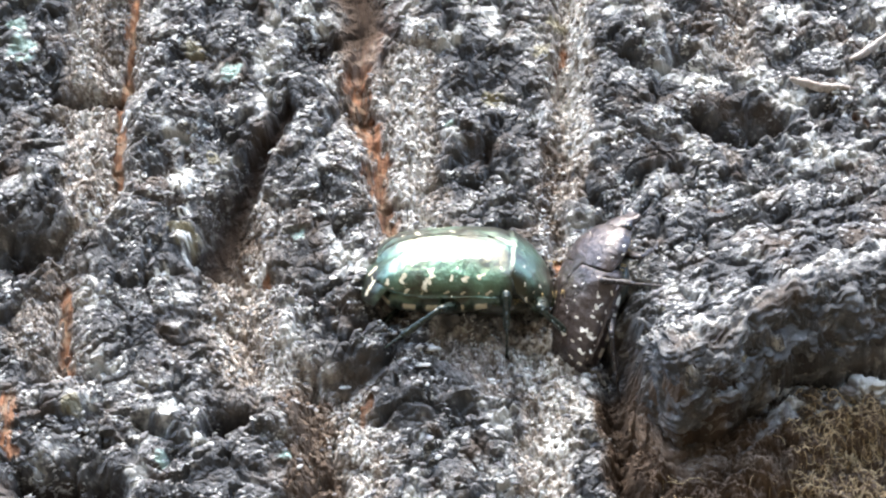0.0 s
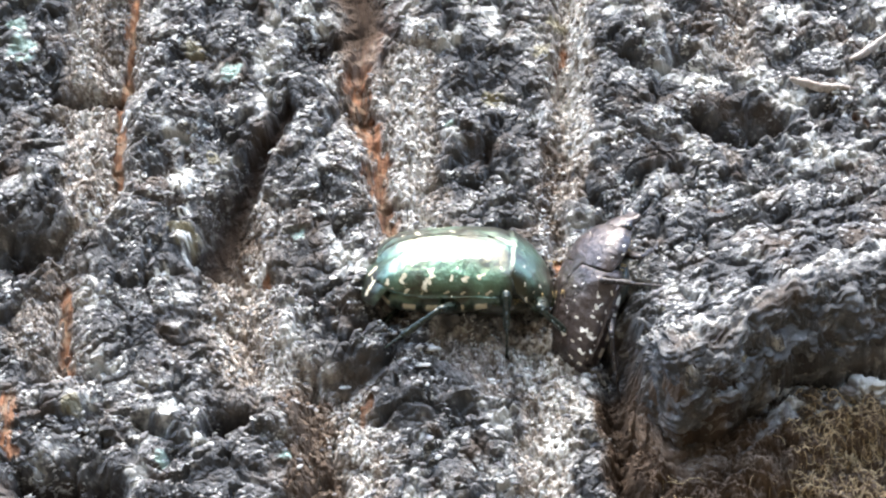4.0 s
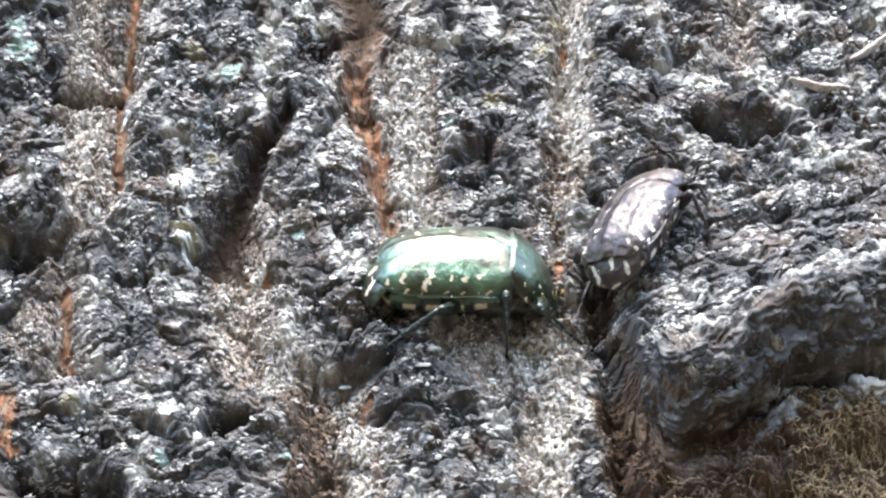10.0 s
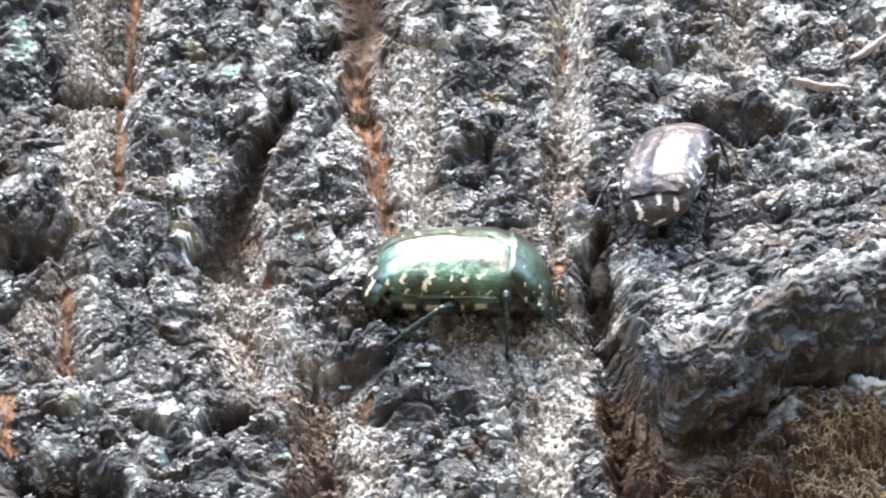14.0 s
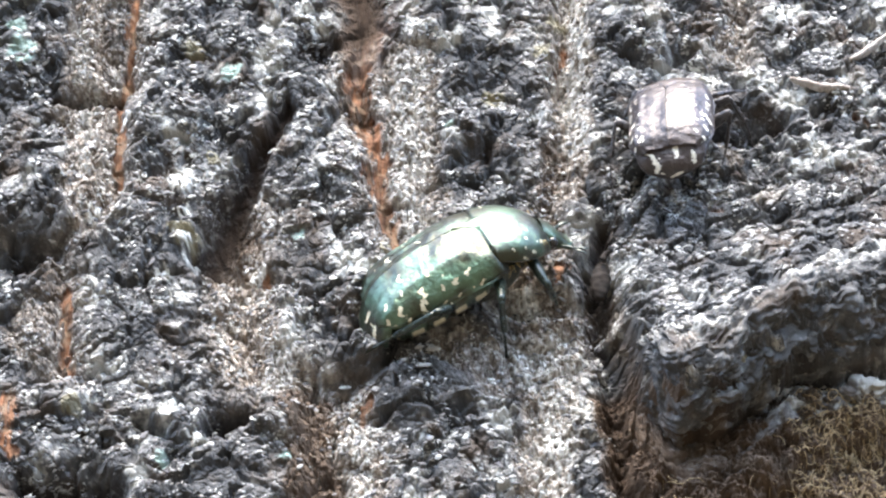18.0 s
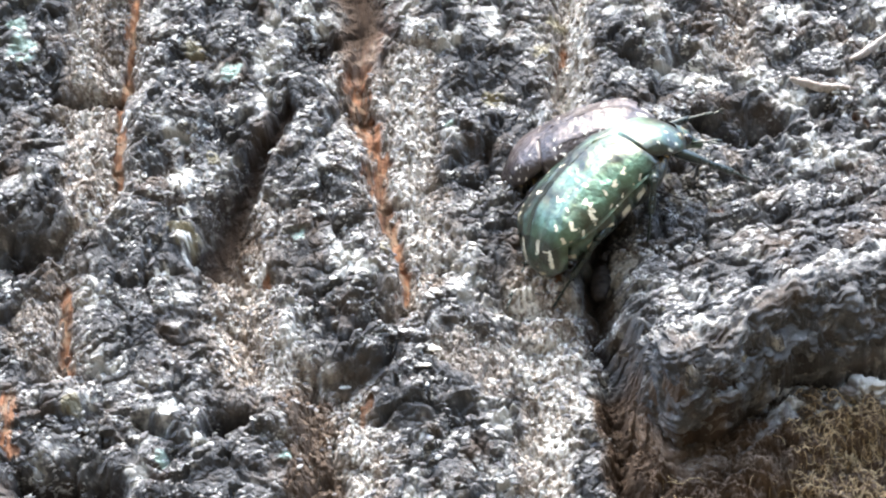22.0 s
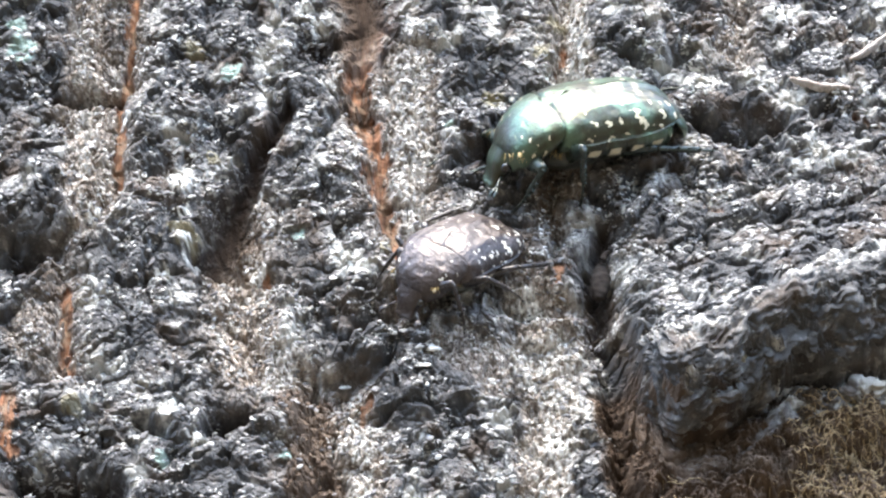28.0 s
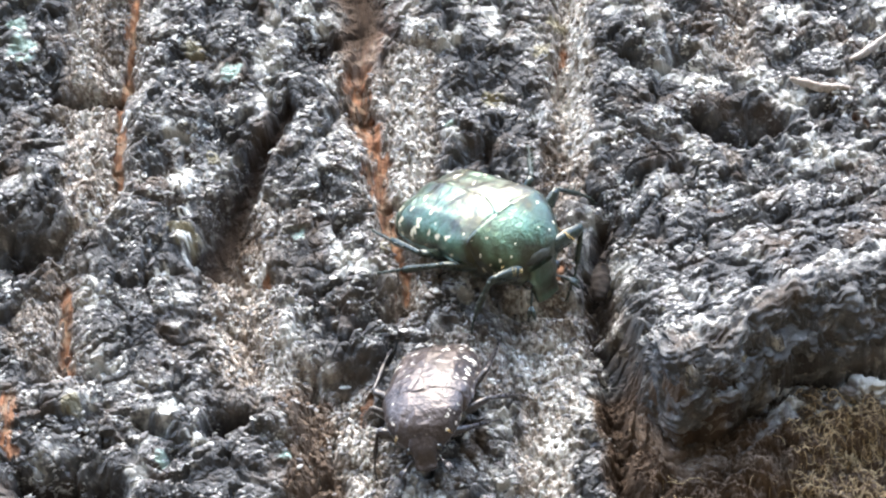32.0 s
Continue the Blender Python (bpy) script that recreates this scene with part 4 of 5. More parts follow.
def leg_meshes(k, mat):
    """Thigh, shin and foot meshes for the three pairs, lying along +y."""
    out = []
    for (_, a, b, _) in HIPS:
        shin = b * 0.52
        thigh = tube([(0, -0.6, 0), (0, 0.5, 0), (0, a * 0.5, 0), (0, a, 0)], [0.42, 0.62, 0.60, 0.34], 12, 1.5)
        teeth = [tube([(0, shin * q, 0.2), (0.0, shin * q + 0.25, 0.75)], [0.14, 0.03], 6, 1, 2) for q in (0.45, 0.7, 0.95)]
        shank = joined(tube([(0, 0, 0), (0, shin * 0.35, 0), (0, shin * 0.8, 0), (0, shin, 0)], [0.28, 0.33, 0.40, 0.30], 10, 0.8), *teeth)
        foot, n = [], 5
        seg = (b - shin) / n
        for i in range(n):
            y0 = shin + i * seg
            drop = 0.10 * i * i * 0.4
            foot.append(tube([(0, y0, -drop), (0, y0 + seg * 0.5, -drop - 0.03), (0, y0 + seg * 0.98, -drop - 0.08)], [0.10, 0.14, 0.19], 8))
        end = b
        for s in (-1, 1):
            foot.append(tube([(0, end, -0.7), (0.22 * s, end + 0.35, -0.75), (0.30 * s, end + 0.5, -1.05)], [0.10, 0.08, 0.02], 6))
        out.append((thigh, shank, joined(*foot)))
    return out


def build_beetle(label, shell, leg_mat, k, seed, flecks, big):
    rng = np.random.default_rng(seed)
    root = tagged(new("beetle"), label, "beetle", "beetles on the bark")
    for side in (1, -1):
        wing_case(root, side, shell, k, rng, flecks, big)
    neck = neck_shield(root, shell, k, rng)
    scutellum(root, shell, k)
    tail_plate(root, shell, k, rng)
    belly(root, shell, k, rng)
    chest(root, M_BELLY, k)
    face = head(root, shell, leg_mat, k)
    # a fringe of yellow hair along the flank
    hairs = []
    for i in range(60):
        s = 1 if i % 2 else -1
        y = rng.uniform(1.0, 8.5)
        x = 4.3 * s * (1 - 0.06 * max(0, y - 4))
        hairs.append(tube([(x, y, -1.4), (x + 0.35 * s, y + rng.uniform(-0.3, 0.3), -2.0 - rng.uniform(0, 0.5))], [0.035, 0.012], 4, 1, 2))
    hv, hf = joined(*hairs)
    tagged(mesh_object("hair_fringe", hv * k * MM, hf, M_HAIR, root, "fringe of yellowish hair"), kind="stuff")
    legs = []
    for (hip, a, b, rest), (thigh, shank, foot) in zip(HIPS, leg_meshes(k, leg_mat)):
        for side in (1, -1):
            leg = mesh_object("leg", thigh[0] * k * MM, thigh[1], leg_mat, root)
            shin = mesh_object("shin", shank[0] * k * MM, shank[1], leg_mat, leg)
            tarsus = mesh_object("foot", foot[0] * k * MM, foot[1], leg_mat, leg, "thin jointed foot with two claws")
            legs.append((leg, shin, tarsus, np.array((hip[0] * side, hip[1], hip[2])) * k, a * k, b * k, np.array((rest[0] * side, rest[1])) * k))
    return root, legs, (neck, face), k


green_beetle = build_beetle("shiny metallic green beetle with cream flecks, walking on bark", M_GREEN, M_GREEN_LEG, 1.18, 5, 14, 1.0)
brown_beetle = build_beetle("smaller dark purplish-brown beetle with cream flecks on bark", M_BROWN, M_BROWN_LEG, 0.90, 9, 26, 1.5)


# ---- small things on the bark ----
def out_of_bark(x, z, up=0.0):
    """A place up mm out of the bark's surface."""
    return np.array((x, -bark_height(x, z) - up, z))


def strip_thing(name, label, category, pts, radii, material, lift, squash=0.5):
    """A thin sliver lying over the bark, along pts (x, z)."""
    path = [out_of_bark(px, pz) for px, pz in pts]
    out = min(p[1] for p in path)
    path = [np.array((p[0], 0.6 * out + 0.4 * p[1] - lift, p[2])) for p in path]
    v, f = tube(path, radii, 10, squash, 8)
    v = v + 0.12 * np.stack([fbm(v[:, 0] * 2, v[:, 2] * 2, 300 + i, 3) for i in range(3)], -1)
    return tagged(mesh_object(name, v * MM, f, material), label, category)


strip_thing("wood_splinter", "pale weathered wood splinter lying on the bark", "splinter", [(44.1, 25.5), (46.2, 24.4), (48.6, 23.5), (51.5, 23.5)], [0.45, 0.75, 0.9, 0.5], M_WOOD, 0.3)
strip_thing("bark_sliver", "pale torn bark sliver sticking up", "bark sliver", [(51.9, 28.6), (54.2, 30.4), (57.3, 33.3)], [0.4, 0.9, 0.5], M_WOOD, 0.3)


def chip(x, z, size, seed, name="lichen_chip", label="whitish lichen chip stuck to the bark"):
    """A small uneven plate with a raised, ragged rim."""
    rng = np.random.default_rng(seed)
    nu, nv = 7, 16
    t, b = np.meshgrid(np.linspace(0, 1, nu), np.linspace(0, 2 * np.pi, nv, endpoint=False), indexing="ij")
    rag = 1 + 0.5 * smooth_curve(b % (2 * np.pi), np.linspace(0, 2 * np.pi, 9), np.append(rng.uniform(-1, 1, 8), 0))
    r = size * np.minimum(t * 1.3, 1) * rag
    lift = np.where(t < 0.78, 0.25 + 0.3 * t * t, -0.2) * size * 0.6
    p = out_of_bark(x, z, 0.15)
    v = np.stack([p[0] + r * np.cos(b), p[1] - lift + 0.2 * r * np.sin(b), p[2] + 0.5 * r * np.sin(b)], -1)
    return tagged(mesh_object(name, v.reshape(-1, 3) * MM, grid_faces(nu, nv, True)[:, ::-1], M_CHIP), label, "lichen chip", "lichen chips on the bark")


for n, (cx, cz, size) in enumerate([(-9.6, -4.3, 1.1), (-32.6, 10.4, 0.9), (-1.0, -7.1, 0.8), (-4.7, -12.6, 0.7), (-1.3, -15.0, 1.0), (-2.3, -17.9, 0.8), (-32.4, -25.1, 1.0), (-30.8, -22.7, 0.9),
                                    (-13.4, -5.0, 0.5), (-11.7, -18.7, 0.6), (-22.3, -26.3, 0.7), (0.4, 19.3, 0.5), (-46.6, -27.1, 0.8), (3.2, -2.1, 0.6), (47.5, 9.3, 0.6)]):
    chip(cx, cz, size, 500 + n)


def husk():
    """An oval ribbed husk stuck in the crevice."""
    root = tagged(new("husk"), "dark brown oval ribbed husk lodged in the crevice", "husk")
    cx, cz = (19.3, -4.0)
    nu, nv = 40, 28
    t, b = np.meshgrid(np.linspace(0, np.pi, nu), np.linspace(0, 2 * np.pi, nv, endpoint=False), indexing="ij")
    r = np.sin(t) ** 0.8 * (1 + 0.012 * np.sin(t * 14))
    r = r * (1 + 0.10 * fbm(t * 3, np.cos(b) * 2 + np.sin(b), 35, 3))
    v = np.stack([cx + 1.25 * r * np.cos(b) + 0.3 * np.cos(t), 1.4 - 1.2 * r * np.sin(b), cz + 2.7 * np.cos(t)], -1)
    mesh_object("shell", v.reshape(-1, 3) * MM, grid_faces(nu, nv, True)[:, ::-1], M_HUSK, root)
    cv, cf = tube([(cx + 0.3, 0.0, cz + 2.3), (cx + 0.6, -0.3, cz + 3.0), (cx + 1.2, -0.6, cz + 3.3)], [0.5, 0.32, 0.15], 8)
    mesh_object("stalk", cv * MM, cf, M_HUSK, root)


husk()


def fibres(name, label, count, corners, seed, length, thick, upright=0.0):
    """A loose tangle of rootlets and torn bast hanging in a hollow; corners: x and z from, to."""
    rng = np.random.default_rng(seed)
    x0, z0, x1, z1 = corners
    pieces = []
    clumps = rng.uniform((x0, z0), (x1, z1), (max(4, count // 22), 2))
    for _ in range(count):
        x, z = clumps[rng.integers(len(clumps))] + rng.normal(0, 1.5, 2)
        a, turn = rng.uniform(0, 2 * np.pi), rng.normal(0, 0.8)
        if upright:
            a, turn = np.pi / 2 + rng.normal(0, upright), rng.normal(0, 0.15)
        path, lift = [], rng.uniform(0.0, 0.9)
        for k in range(6):
            path.append(out_of_bark(x, z, lift * math.sin(0.2 + k * 0.55)))
            x, z, a = x + length * math.cos(a), z + length * math.sin(a), a + turn + rng.normal(0, 0.45 if not upright else 0.2)
        path = np.array(path)
        path[:, 1] = np.convolve(np.pad(path[:, 1], 1, mode="edge"), [0.3, 0.4, 0.3], "valid")
        pieces.append(tube(path, thick * rng.uniform(0.4, 1.5) * np.array([0.5, 1, 0.9, 1, 0.8, 0.3]), 5, 1, 2))
    v, f = joined(*pieces)
    return tagged(mesh_object(name, v * MM, f, M_FIBRE), label, "rootlets", kind="stuff")


fibres("rootlets", "tangle of dry brown rootlets under the ledge", 620, (42.1, -36.5, 54.5, -24.0), 601, 0.45, 0.058)
fibres("rootlets", "few dry brown rootlets in the shaded hollow", 14, (27.3, -36.5, 40.7, -32.6), 602, 0.5, 0.045)


# ---- what moves ----
# seconds, place of the body's middle (x, z, out of the bark; mm), heading, pitch and roll (degrees; heading 0 is to +x, 90 up the trunk)
GREEN_ROWS = [
    (0, 5.3, -4.9, 3.4, 0.7, 1.3, -4.8), (16.5, 5.3, -4.9, 3.4, 0.7, 1.3, -4.8), (17, 3.7, -6.3, 4.6, 3.3, 13, 1.1), (17.5, 3.1, -6.3, 5.6, 5.8, 18.1, -2.8), (18, 2.5, -5, 5.7, 18.2, 25.8, -3.5),
    (18.5, 4.1, -3.7, 5.1, 2.4, 35.7, -3.6), (19, 4.6, -2.1, 5.4, -8.1, 32.5, 6.3), (20, 11.7, 2.9, 6.1, -0.8, 37.5, -6.4), (20.5, 15.1, 6.1, 6.1, 5.2, 34.2, -10.8), (21, 18.2, 7.4, 6.2, 14.4, 35.5, -20.2),
    (21.5, 20.3, 7.8, 6.8, 36.9, 33, -18.2), (22, 20.3, 7.5, 7, 38.2, 31.9, -17.8), (23, 21.2, 8.5, 6.7, 39.2, 34.2, -16.5), (24, 21.1, 8, 6.9, 40.9, 31.5, -18.9), (24.6, 21.6, 8.4, 6.8, 41, 29, -19),
    (25, 23.1, 9.7, 6.6, 41.5, 22.7, -18.7), (25.5, 30.3, 14.4, 6.2, 70.8, 6, -24), (26.2, 29, 17, 6.2, 120, 0, -12), (26.9, 24, 18.2, 6.2, 155, -5, -5), (27.5, 18.5, 17.8, 6.1, 178.9, -7.2, -0.7),
    (28, 15.6, 15.8, 5.6, 201.3, 1.9, 6.6), (28.5, 12.9, 10.3, 6, 210.8, -7.6, 11.2), (29, 10, 7.9, 6, 222.8, -6.1, 22.7), (29.5, 8.7, 5, 6.4, 235.6, -0.1, 18.3), (30, 9.1, 6.7, 6.2, 254.2, -6.9, 14.7),
    (31, 7.2, 3.4, 6.3, 280.6, 1, 2.5), (32, 6, -0.7, 6.2, 310, 10.3, 12.3),
]
BROWN_ROWS = [
    (0, 17.5, -6.9, 2, 57.7, 57.7, -32.6), (6.3, 17.5, -6.9, 2, 57.7, 57.7, -32.6), (6.5, 17.6, -6.4, 2.6, 61.8, 57.7, -40.6), (7, 19.6, -4, 4, 65.8, 46.7, -31.5), (8, 21.5, -0.2, 4.1, 68.1, 19.2, -34.2),
    (9, 21.9, -0.8, 4.4, 68.2, 19.8, -43.5), (9.7, 21.9, -0.8, 4.4, 68.2, 19.8, -43.5), (10, 24, 2.7, 4.7, 65.2, 15.1, -30.4), (10.5, 26.3, 7.1, 5.2, 79.9, 7.8, -16.5), (11, 27.3, 10, 5.2, 79.7, 12.7, -20.2),
    (12.5, 27.7, 10.3, 5.1, 77, 6, -18), (13, 27.8, 10.5, 5.1, 76.6, 4.3, -17.1), (14.5, 28, 10.9, 5.1, 76.5, 5, -16), (15.5, 28.7, 13.7, 5.1, 75.5, 7, -13), (16.5, 29.3, 16.6, 5.1, 74.8, 8.9, -9.2),
    (17.5, 29.4, 17.3, 5.1, 81.2, 2.3, -9.9), (18, 28.4, 17.8, 5.2, 86.7, 3.9, -13.3), (18.5, 25.2, 17.3, 5.2, 118, -9.7, -1.6), (19, 24.5, 16.8, 4.8, 130.3, -16, 3.9), (20, 22, 17.3, 4.8, 152.6, -11.2, 5.2),
    (20.5, 20.7, 18.1, 4.7, 159.2, -9.3, -0.4), (21, 19.2, 16.9, 4.8, 171.9, -5.5, 3), (21.5, 17.5, 14.5, 4.6, 176.9, -19.9, 9.9), (22, 15, 13.2, 3.9, 175.6, -23.1, -1), (23, 15, 13.2, 3.9, 175.6, -23.1, -1),
    (24, 12, 8.8, 3.7, 217.4, -13.4, -17.3), (25, 10.9, 5.4, 3.7, 241.1, -5.5, -16.6), (25.5, 11.6, 4, 3.4, 243, -11.6, 20), (26.2, 8.6, 1, 3.7, 239, 0, 6), (27, 4.4, -1.7, 4, 230, 9, -8),
    (27.5, 2.7, -2.6, 4.1, 227.5, 12.8, -12.5), (28, 0.7, -3.9, 4.3, 230, 7, -2), (28.5, -2.2, -8.4, 4.5, 232.8, 1.9, 12), (29, -2.6, -8.6, 4.6, 231.8, 4.4, 14.9), (29.5, -1.1, -18.3, 4.4, 258.4, -1.7, 16.4),
    (30, -2.1, -22.7, 4.2, 259.7, 1.5, 8.8), (31, -1.8, -24.4, 4.2, 260.4, 2.8, 15.2), (32, -1.8, -24.4, 4.2, 260.9, 3, 15.9),
]
# the plane the beetles walk on leans back 24 degrees from the trunk's face
SLOPE = Matrix(((1, 0, 0, 0), (0, math.sin(radians(24)), -math.cos(radians(24)), 0), (0, math.cos(radians(24)), math.sin(radians(24)), 0), (0, 0, 0, 1)))


def body_pose(rows, t):
    ts = [r[0] for r in rows]
    x, z, h, a, p, r = (float(v) for v in smooth_curve(np.array([t]), ts, [row[1:] for row in rows])[0])
    turn = Matrix.Rotation(radians(a - 90), 4, "Z") @ Matrix.Rotation(radians(p), 4, "X") @ Matrix.Rotation(radians(r), 4, "Y")
    return Matrix.Translation((x * MM, -h * MM, z * MM)) @ SLOPE @ turn


def leg_pose(hip, foot, a, b):
    """Poses of the thigh (on the body) and the shin (on the thigh), so that the foot is reached; millimetres."""
    hip, foot = Vector(hip), Vector(foot)
    to = foot - hip
    d = min(max(to.length, abs(a - b) * 1.05 + 0.2), (a + b) * 0.985)
    out = to.normalized()
    bow = Vector((0.8 if hip.x > 0 else -0.8, 0, 0.6 if hip.y < 5 * 0.87 else 0.1))
    up = bow - out * out.dot(bow)
    up = up.normalized() if up.length > 1e-4 else Vector((0, 1, 0))
    ca = (a * a + d * d - b * b) / (2 * a * d)
    al = math.acos(max(-1, min(1, ca)))
    along = out * math.cos(al) + up * math.sin(al)
    knee = hip + along * a
    shin = (hip + out * d - knee).normalized()
    right = along.cross(up * math.cos(al) - out * math.sin(al)).normalized()
    third = right.cross(along)
    m = Matrix((right, along, third)).transposed().to_4x4()
    bend = math.atan2(shin.dot(third), shin.dot(along))
    return Matrix.Translation(hip * MM) @ m, Matrix.Translation((0, a * MM, 0)) @ Matrix.Rotation(bend, 4, "X")


def foothold(stands, t):
    """Where a foot stands, or swings between two stands that follow each other closely; None while it is free."""
    last = None
    for t0, t1, x, z in stands:
        spot = out_of_bark(x, z, 0.3)
        if t0 <= t <= t1:
            return spot
        if last is not None and last[0] < t < t0 and t0 - last[0] < 0.95:
            q = (t - last[0]) / (t0 - last[0])
            return last[1] + (spot - last[1]) * q * q * (3 - 2 * q) + np.array((0, -1.6, 0.6)) * math.sin(math.pi * q)
        last = (t1, spot)
    return None


def move_beetle(beetle, rows, held, nods):
    """Key the body, then walk the six feet: each holds its place on the bark until the body has left it behind."""
    root, legs, front, size = beetle
    times, t = [0.0], 0.0
    while t < 31.99:
        t = round(t + 0.1, 3)
        a, b = body_pose(rows, t), body_pose(rows, times[-1])
        if (a.translation - b.translation).length > 0.00012 or a.to_quaternion().rotation_difference(b.to_quaternion()).angle > 0.015 or t - times[-1] > 1.45 or t > 31.99:
            if t - times[-1] > 0.25:
                times.append(round(t - 0.1, 3))
            times.append(t)
    walk(root, [(t, body_pose(rows, t)) for t in times])
    hinge = Matrix.Translation((0, 3.0 * size * MM, 2.3 * size * MM))
    neck = Matrix.Translation((0, 9.6 * size * MM, 0.2 * size * MM))
    for o, more in zip(front, (0.0, 0.45)):
        walk(o, [(t, hinge @ Matrix.Rotation(radians(a), 4, "X") @ hinge.inverted() @ neck @ Matrix.Rotation(radians(more * a), 4, "X") @ neck.inverted()) for t, a in nods])
    for n, (leg, shin, tarsus, hip, a, b, rest) in enumerate(legs):
        place, going, steps, poses = None, None, 0, []
        for k, t in enumerate(times):
            body = body_pose(rows, t)
            want = np.array(body @ Vector((rest[0] * MM, rest[1] * MM, -5.0 * MM))) / MM
            want[1] = np.clip(-bark_height(want[0], want[2]), want[1] - 7.0, want[1] + 7.0)
            if place is None:
                place = want
            now = foothold(held.get(n, ()), t)
            if now is not None:
                place, going = now, None
                local = body.inverted() @ Vector(now * MM)
                poses.append((t, *leg_pose(hip, np.array(local) / MM, a, b)))
                continue
            gap = np.linalg.norm(place - want)
            if going is None and gap > (3.2 + 0.9 * ((n * 5) % 3)):
                going, steps = place, 0
            now = place
            if going is not None:
                steps += 1
                s = min(1, steps / 3)
                now = going + (want - going) * s
                now = now + np.array((0, -1.2, 0.5)) * math.sin(math.pi * s)
                if s >= 1:
                    place, going = want, None
            local = body.inverted() @ Vector(now * MM)
            poses.append((t, *leg_pose(hip, np.array(local) / MM, a, b)))
        walk(leg, [(t, m) for t, m, _ in poses])
        for o in (shin, tarsus):
            walk(o, [(t, m) for t, _, m in poses])


def motions():
    move_beetle(green_beetle, GREEN_ROWS, GREEN_STEPS, GREEN_NODS)
    move_beetle(brown_beetle, BROWN_ROWS, BROWN_STEPS, BROWN_NODS)


# how far the neck shield and head are bent up (seconds, degrees)
GREEN_NODS = [(0, -42), (16.5, -42), (17, -24), (17.5, -28), (18, -23), (18.5, -17), (19, -15), (20, -26), (20.5, -28), (21, -28), (21.5, -30), (22, -29), (23, -34), (24, -38), (25, -29), (25.5, -24), (27.5, -21), (28, -28), (28.5, -25), (29, -17), (29.5, -40), (30, -36), (31, -35), (32, -46)]
BROWN_NODS = [(0, -16), (6.3, -16), (6.5, -18), (7, -21), (8, -18), (9, -17), (9.7, -17), (10, -19), (10.5, -24), (11, -24), (13, -24), (16.5, -24), (17.5, -24), (18, -24), (18.5, -16), (19, -12), (20, -21), (20.5, -31), (21, -27), (21.5, -17), (22, -13), (23, -13), (24, -25), (25, -25), (25.5, -13), (27.5, -46), (28.5, -21), (29, -27), (29.5, -26), (30, -24), (31, -25), (32, -26)]
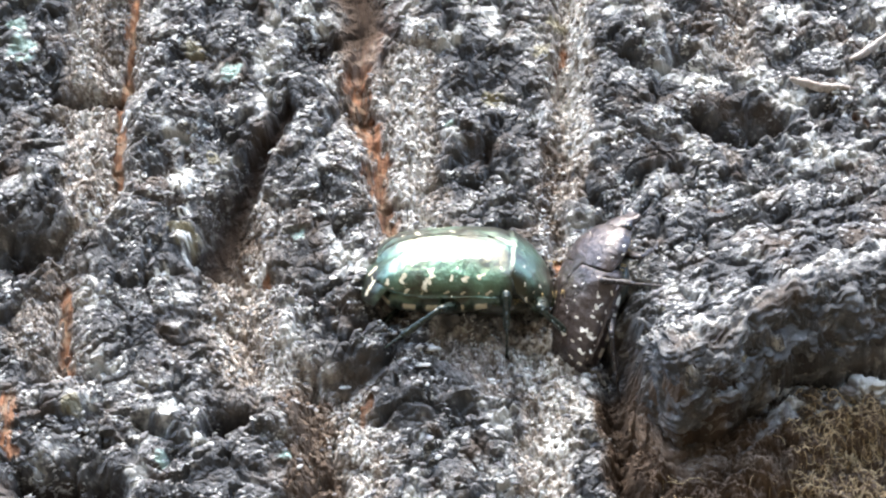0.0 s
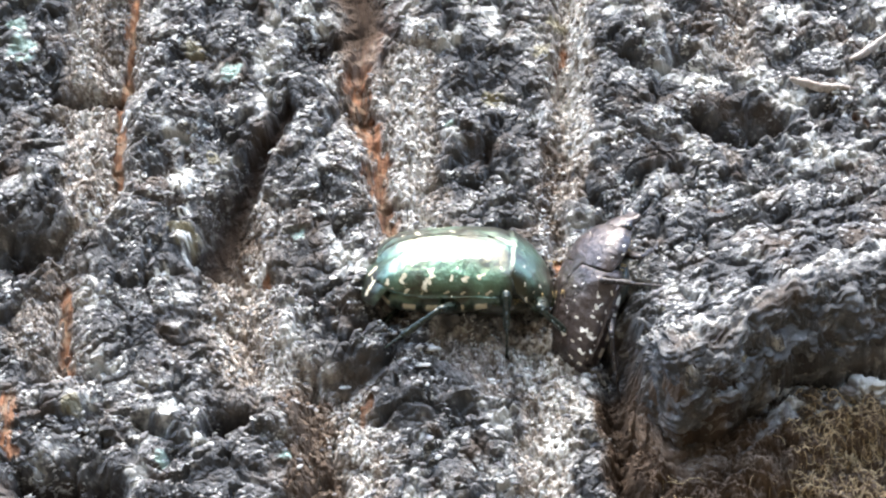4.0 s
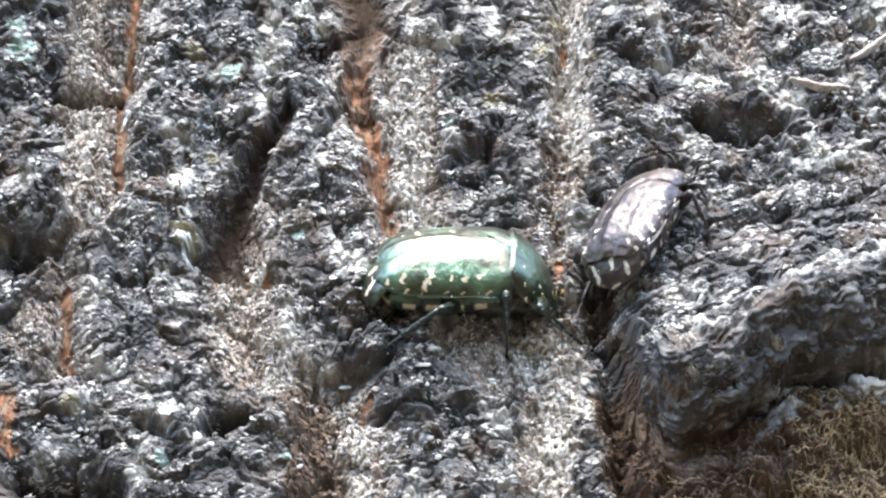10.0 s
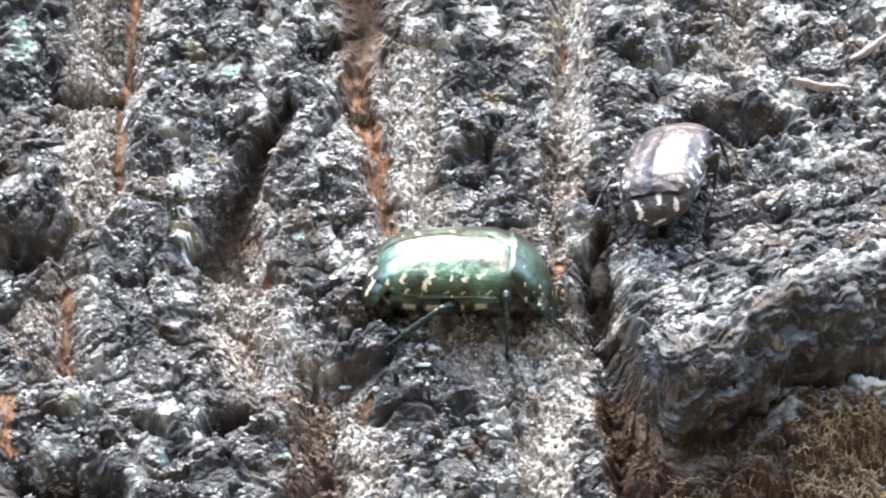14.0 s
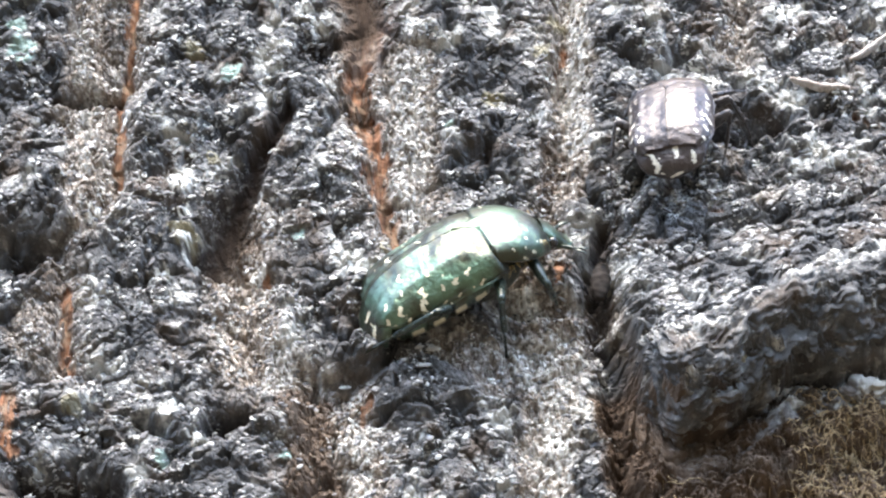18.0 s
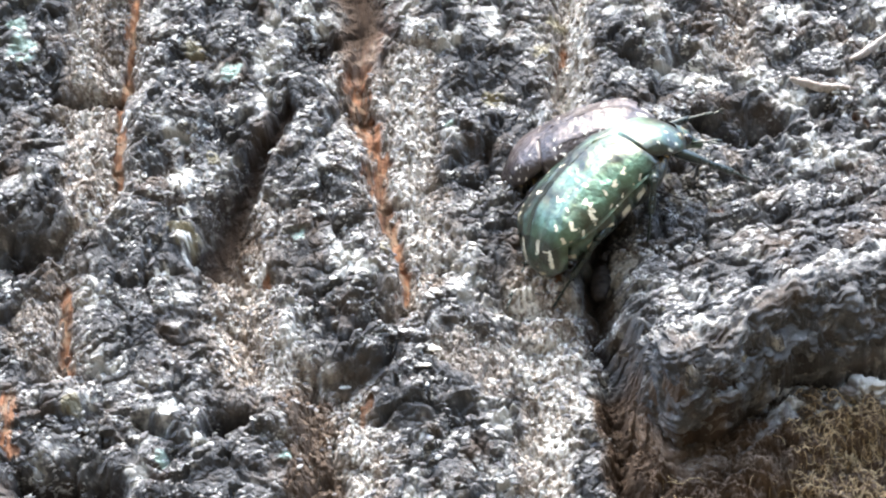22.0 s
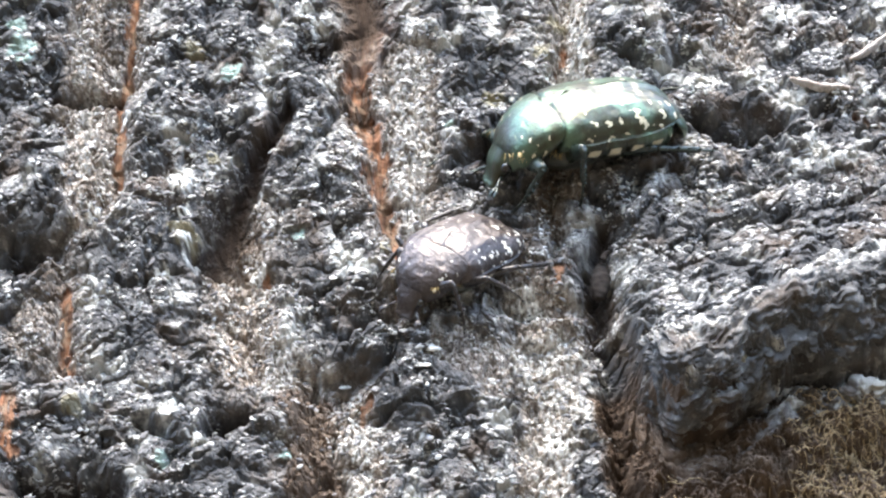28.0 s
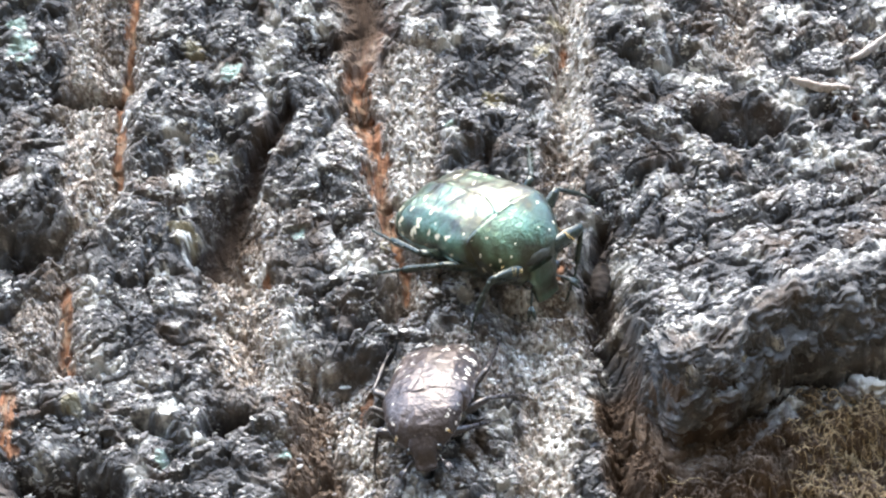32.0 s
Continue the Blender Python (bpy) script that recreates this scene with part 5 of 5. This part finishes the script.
# where a foot stands on the bark (leg: from, to, x, z); legs are front, middle and hind, right then left
GREEN_STEPS = {
    0: [(18, 19.2, 14.2, -7.5), (20, 20.3, 20.4, -8.1), (20.5, 20.6, 20.8, -3.3), (20.9, 21.1, 29.6, 2.1), (21.4, 25.1, 39.9, 10.3), (28, 28.1, -2.1, 14.4), (28.4, 28.6, -1.0, 5.1), (28.9, 29.1, -8.5, 2.6), (29.4, 29.6, -7.2, -4.4), (30, 30.2, -3.4, -4.2), (31.8, 32, 2.8, -13.4)],
    1: [(18.4, 19, 20.3, 10.9), (21.4, 24.2, 34.4, 21.6), (24.9, 25.1, 36.6, 21.9), (27.3, 27.7, 8.8, 4.8), (29.9, 30.2, 16.3, 3.1)],
    2: [(0, 19.2, 7.7, -15.8), (20, 20.2, 10.2, -9.2), (20.5, 20.5, 14.9, -4.7), (20.9, 25, 24.9, -1.7), (25.4, 25.6, 39.9, 8.5), (30, 30.1, -3.1, 4.2), (30.8, 32, -8.9, -5.1)],
    3: [(27.4, 28.3, 17.3, 5.0), (28.9, 29.5, 22.7, 6.7), (29.9, 30.2, 23.9, 14.8), (30.8, 31.2, 21.6, 11.0), (31.8, 32, 19.4, 8.2)],
    4: [(0, 16.9, -9.4, -16.4), (17.1, 19.2, -10.3, -16.3), (20, 20, -3.0, -18.5), (20.4, 20.5, 1.8, -14.8), (20.9, 21, 4.5, -13.7), (21.4, 22.4, 12.8, -7.8), (22.7, 24.4, 17.1, -8.1), (24.9, 25.1, 20.8, -4.4), (25.4, 25.6, 37.1, 10.3)],
    5: [(0, 18.3, -11.3, -15.4), (18.9, 19.2, -9.7, 1.6), (21.6, 22.4, 6.3, -7.9), (22.8, 23.2, 12.5, -7.8), (23.8, 24.2, 13.8, -5.1), (24.8, 25.1, 12.8, -8.1), (25.4, 25.6, 20.1, -4.2), (27.3, 27.6, 39.4, 16.5), (27.9, 28.1, 37.4, 15.1), (28.4, 29.7, 23.1, 12.7), (29.9, 30.2, 22.1, 17.1), (30.8, 31.2, 19.0, 16.0), (31.8, 32, 10.8, 17.1)],
}
BROWN_STEPS = {
    0: [(0, 6.4, 26.6, -1.7), (6.9, 7.1, 32.3, 0.6), (7.8, 9.7, 33.0, 4.8), (10, 10.2, 33.2, 6.0), (11, 14.6, 37.5, 13.6), (16.3, 17.6, 40.1, 23.2), (17.9, 18.1, 38.9, 24.5)],
    1: [(18.9, 19.1, 19.5, 11.9), (25.4, 25.6, 18.6, 6.5), (27.4, 27.6, 6.7, -12.3), (28.4, 29, -0.5, -17.7), (29.4, 29.6, 5.1, -21.4), (29.9, 30.4, 9.8, -22.6), (30.8, 32, 8.1, -24.0)],
    2: [(0, 6.4, 26.3, -9.6), (6.9, 7.1, 26.9, -7.1), (7.8, 9.7, 32.3, 0.6), (11, 14.6, 36.3, 10.2), (16.3, 17.1, 37.1, 13.2), (17.4, 18.1, 39.6, 16.7), (18.4, 18.6, 37.0, 22.5)],
    3: [(11.5, 14.6, 17.9, 4.8), (16.3, 17, 22.1, 9.3), (18.4, 19.1, 23.1, 10.1), (25.4, 25.6, 19.1, 8.4), (27.4, 27.6, 13.2, -7.3), (28.4, 29, 7.3, -10.1), (29.4, 29.6, 11.3, -14.8), (29.9, 32, 10.2, -21.1)],
    4: [(7.8, 9.6, 22.1, -11.3), (9.9, 10.1, 25.3, -7.7), (10.4, 10.6, 32.0, 0.9), (11, 14.6, 32.9, 3.0), (16.3, 18.1, 34.8, 10.5), (18.4, 18.6, 37.1, 12.0)],
    5: [(10.4, 10.6, 19.5, -5.1), (10.9, 12, 20.9, -4.2), (12.4, 14.6, 21.7, -1.5), (16.3, 17.6, 19.0, 8.4), (17.9, 18.1, 20.4, 8.1), (18.9, 20.1, 36.5, 13.4), (25.4, 25.6, 20.7, 8.2), (28.4, 29, 7.3, -5.0), (29.4, 29.6, 6.1, -7.6), (29.9, 32, 7.2, -12.6)],
}
motions()
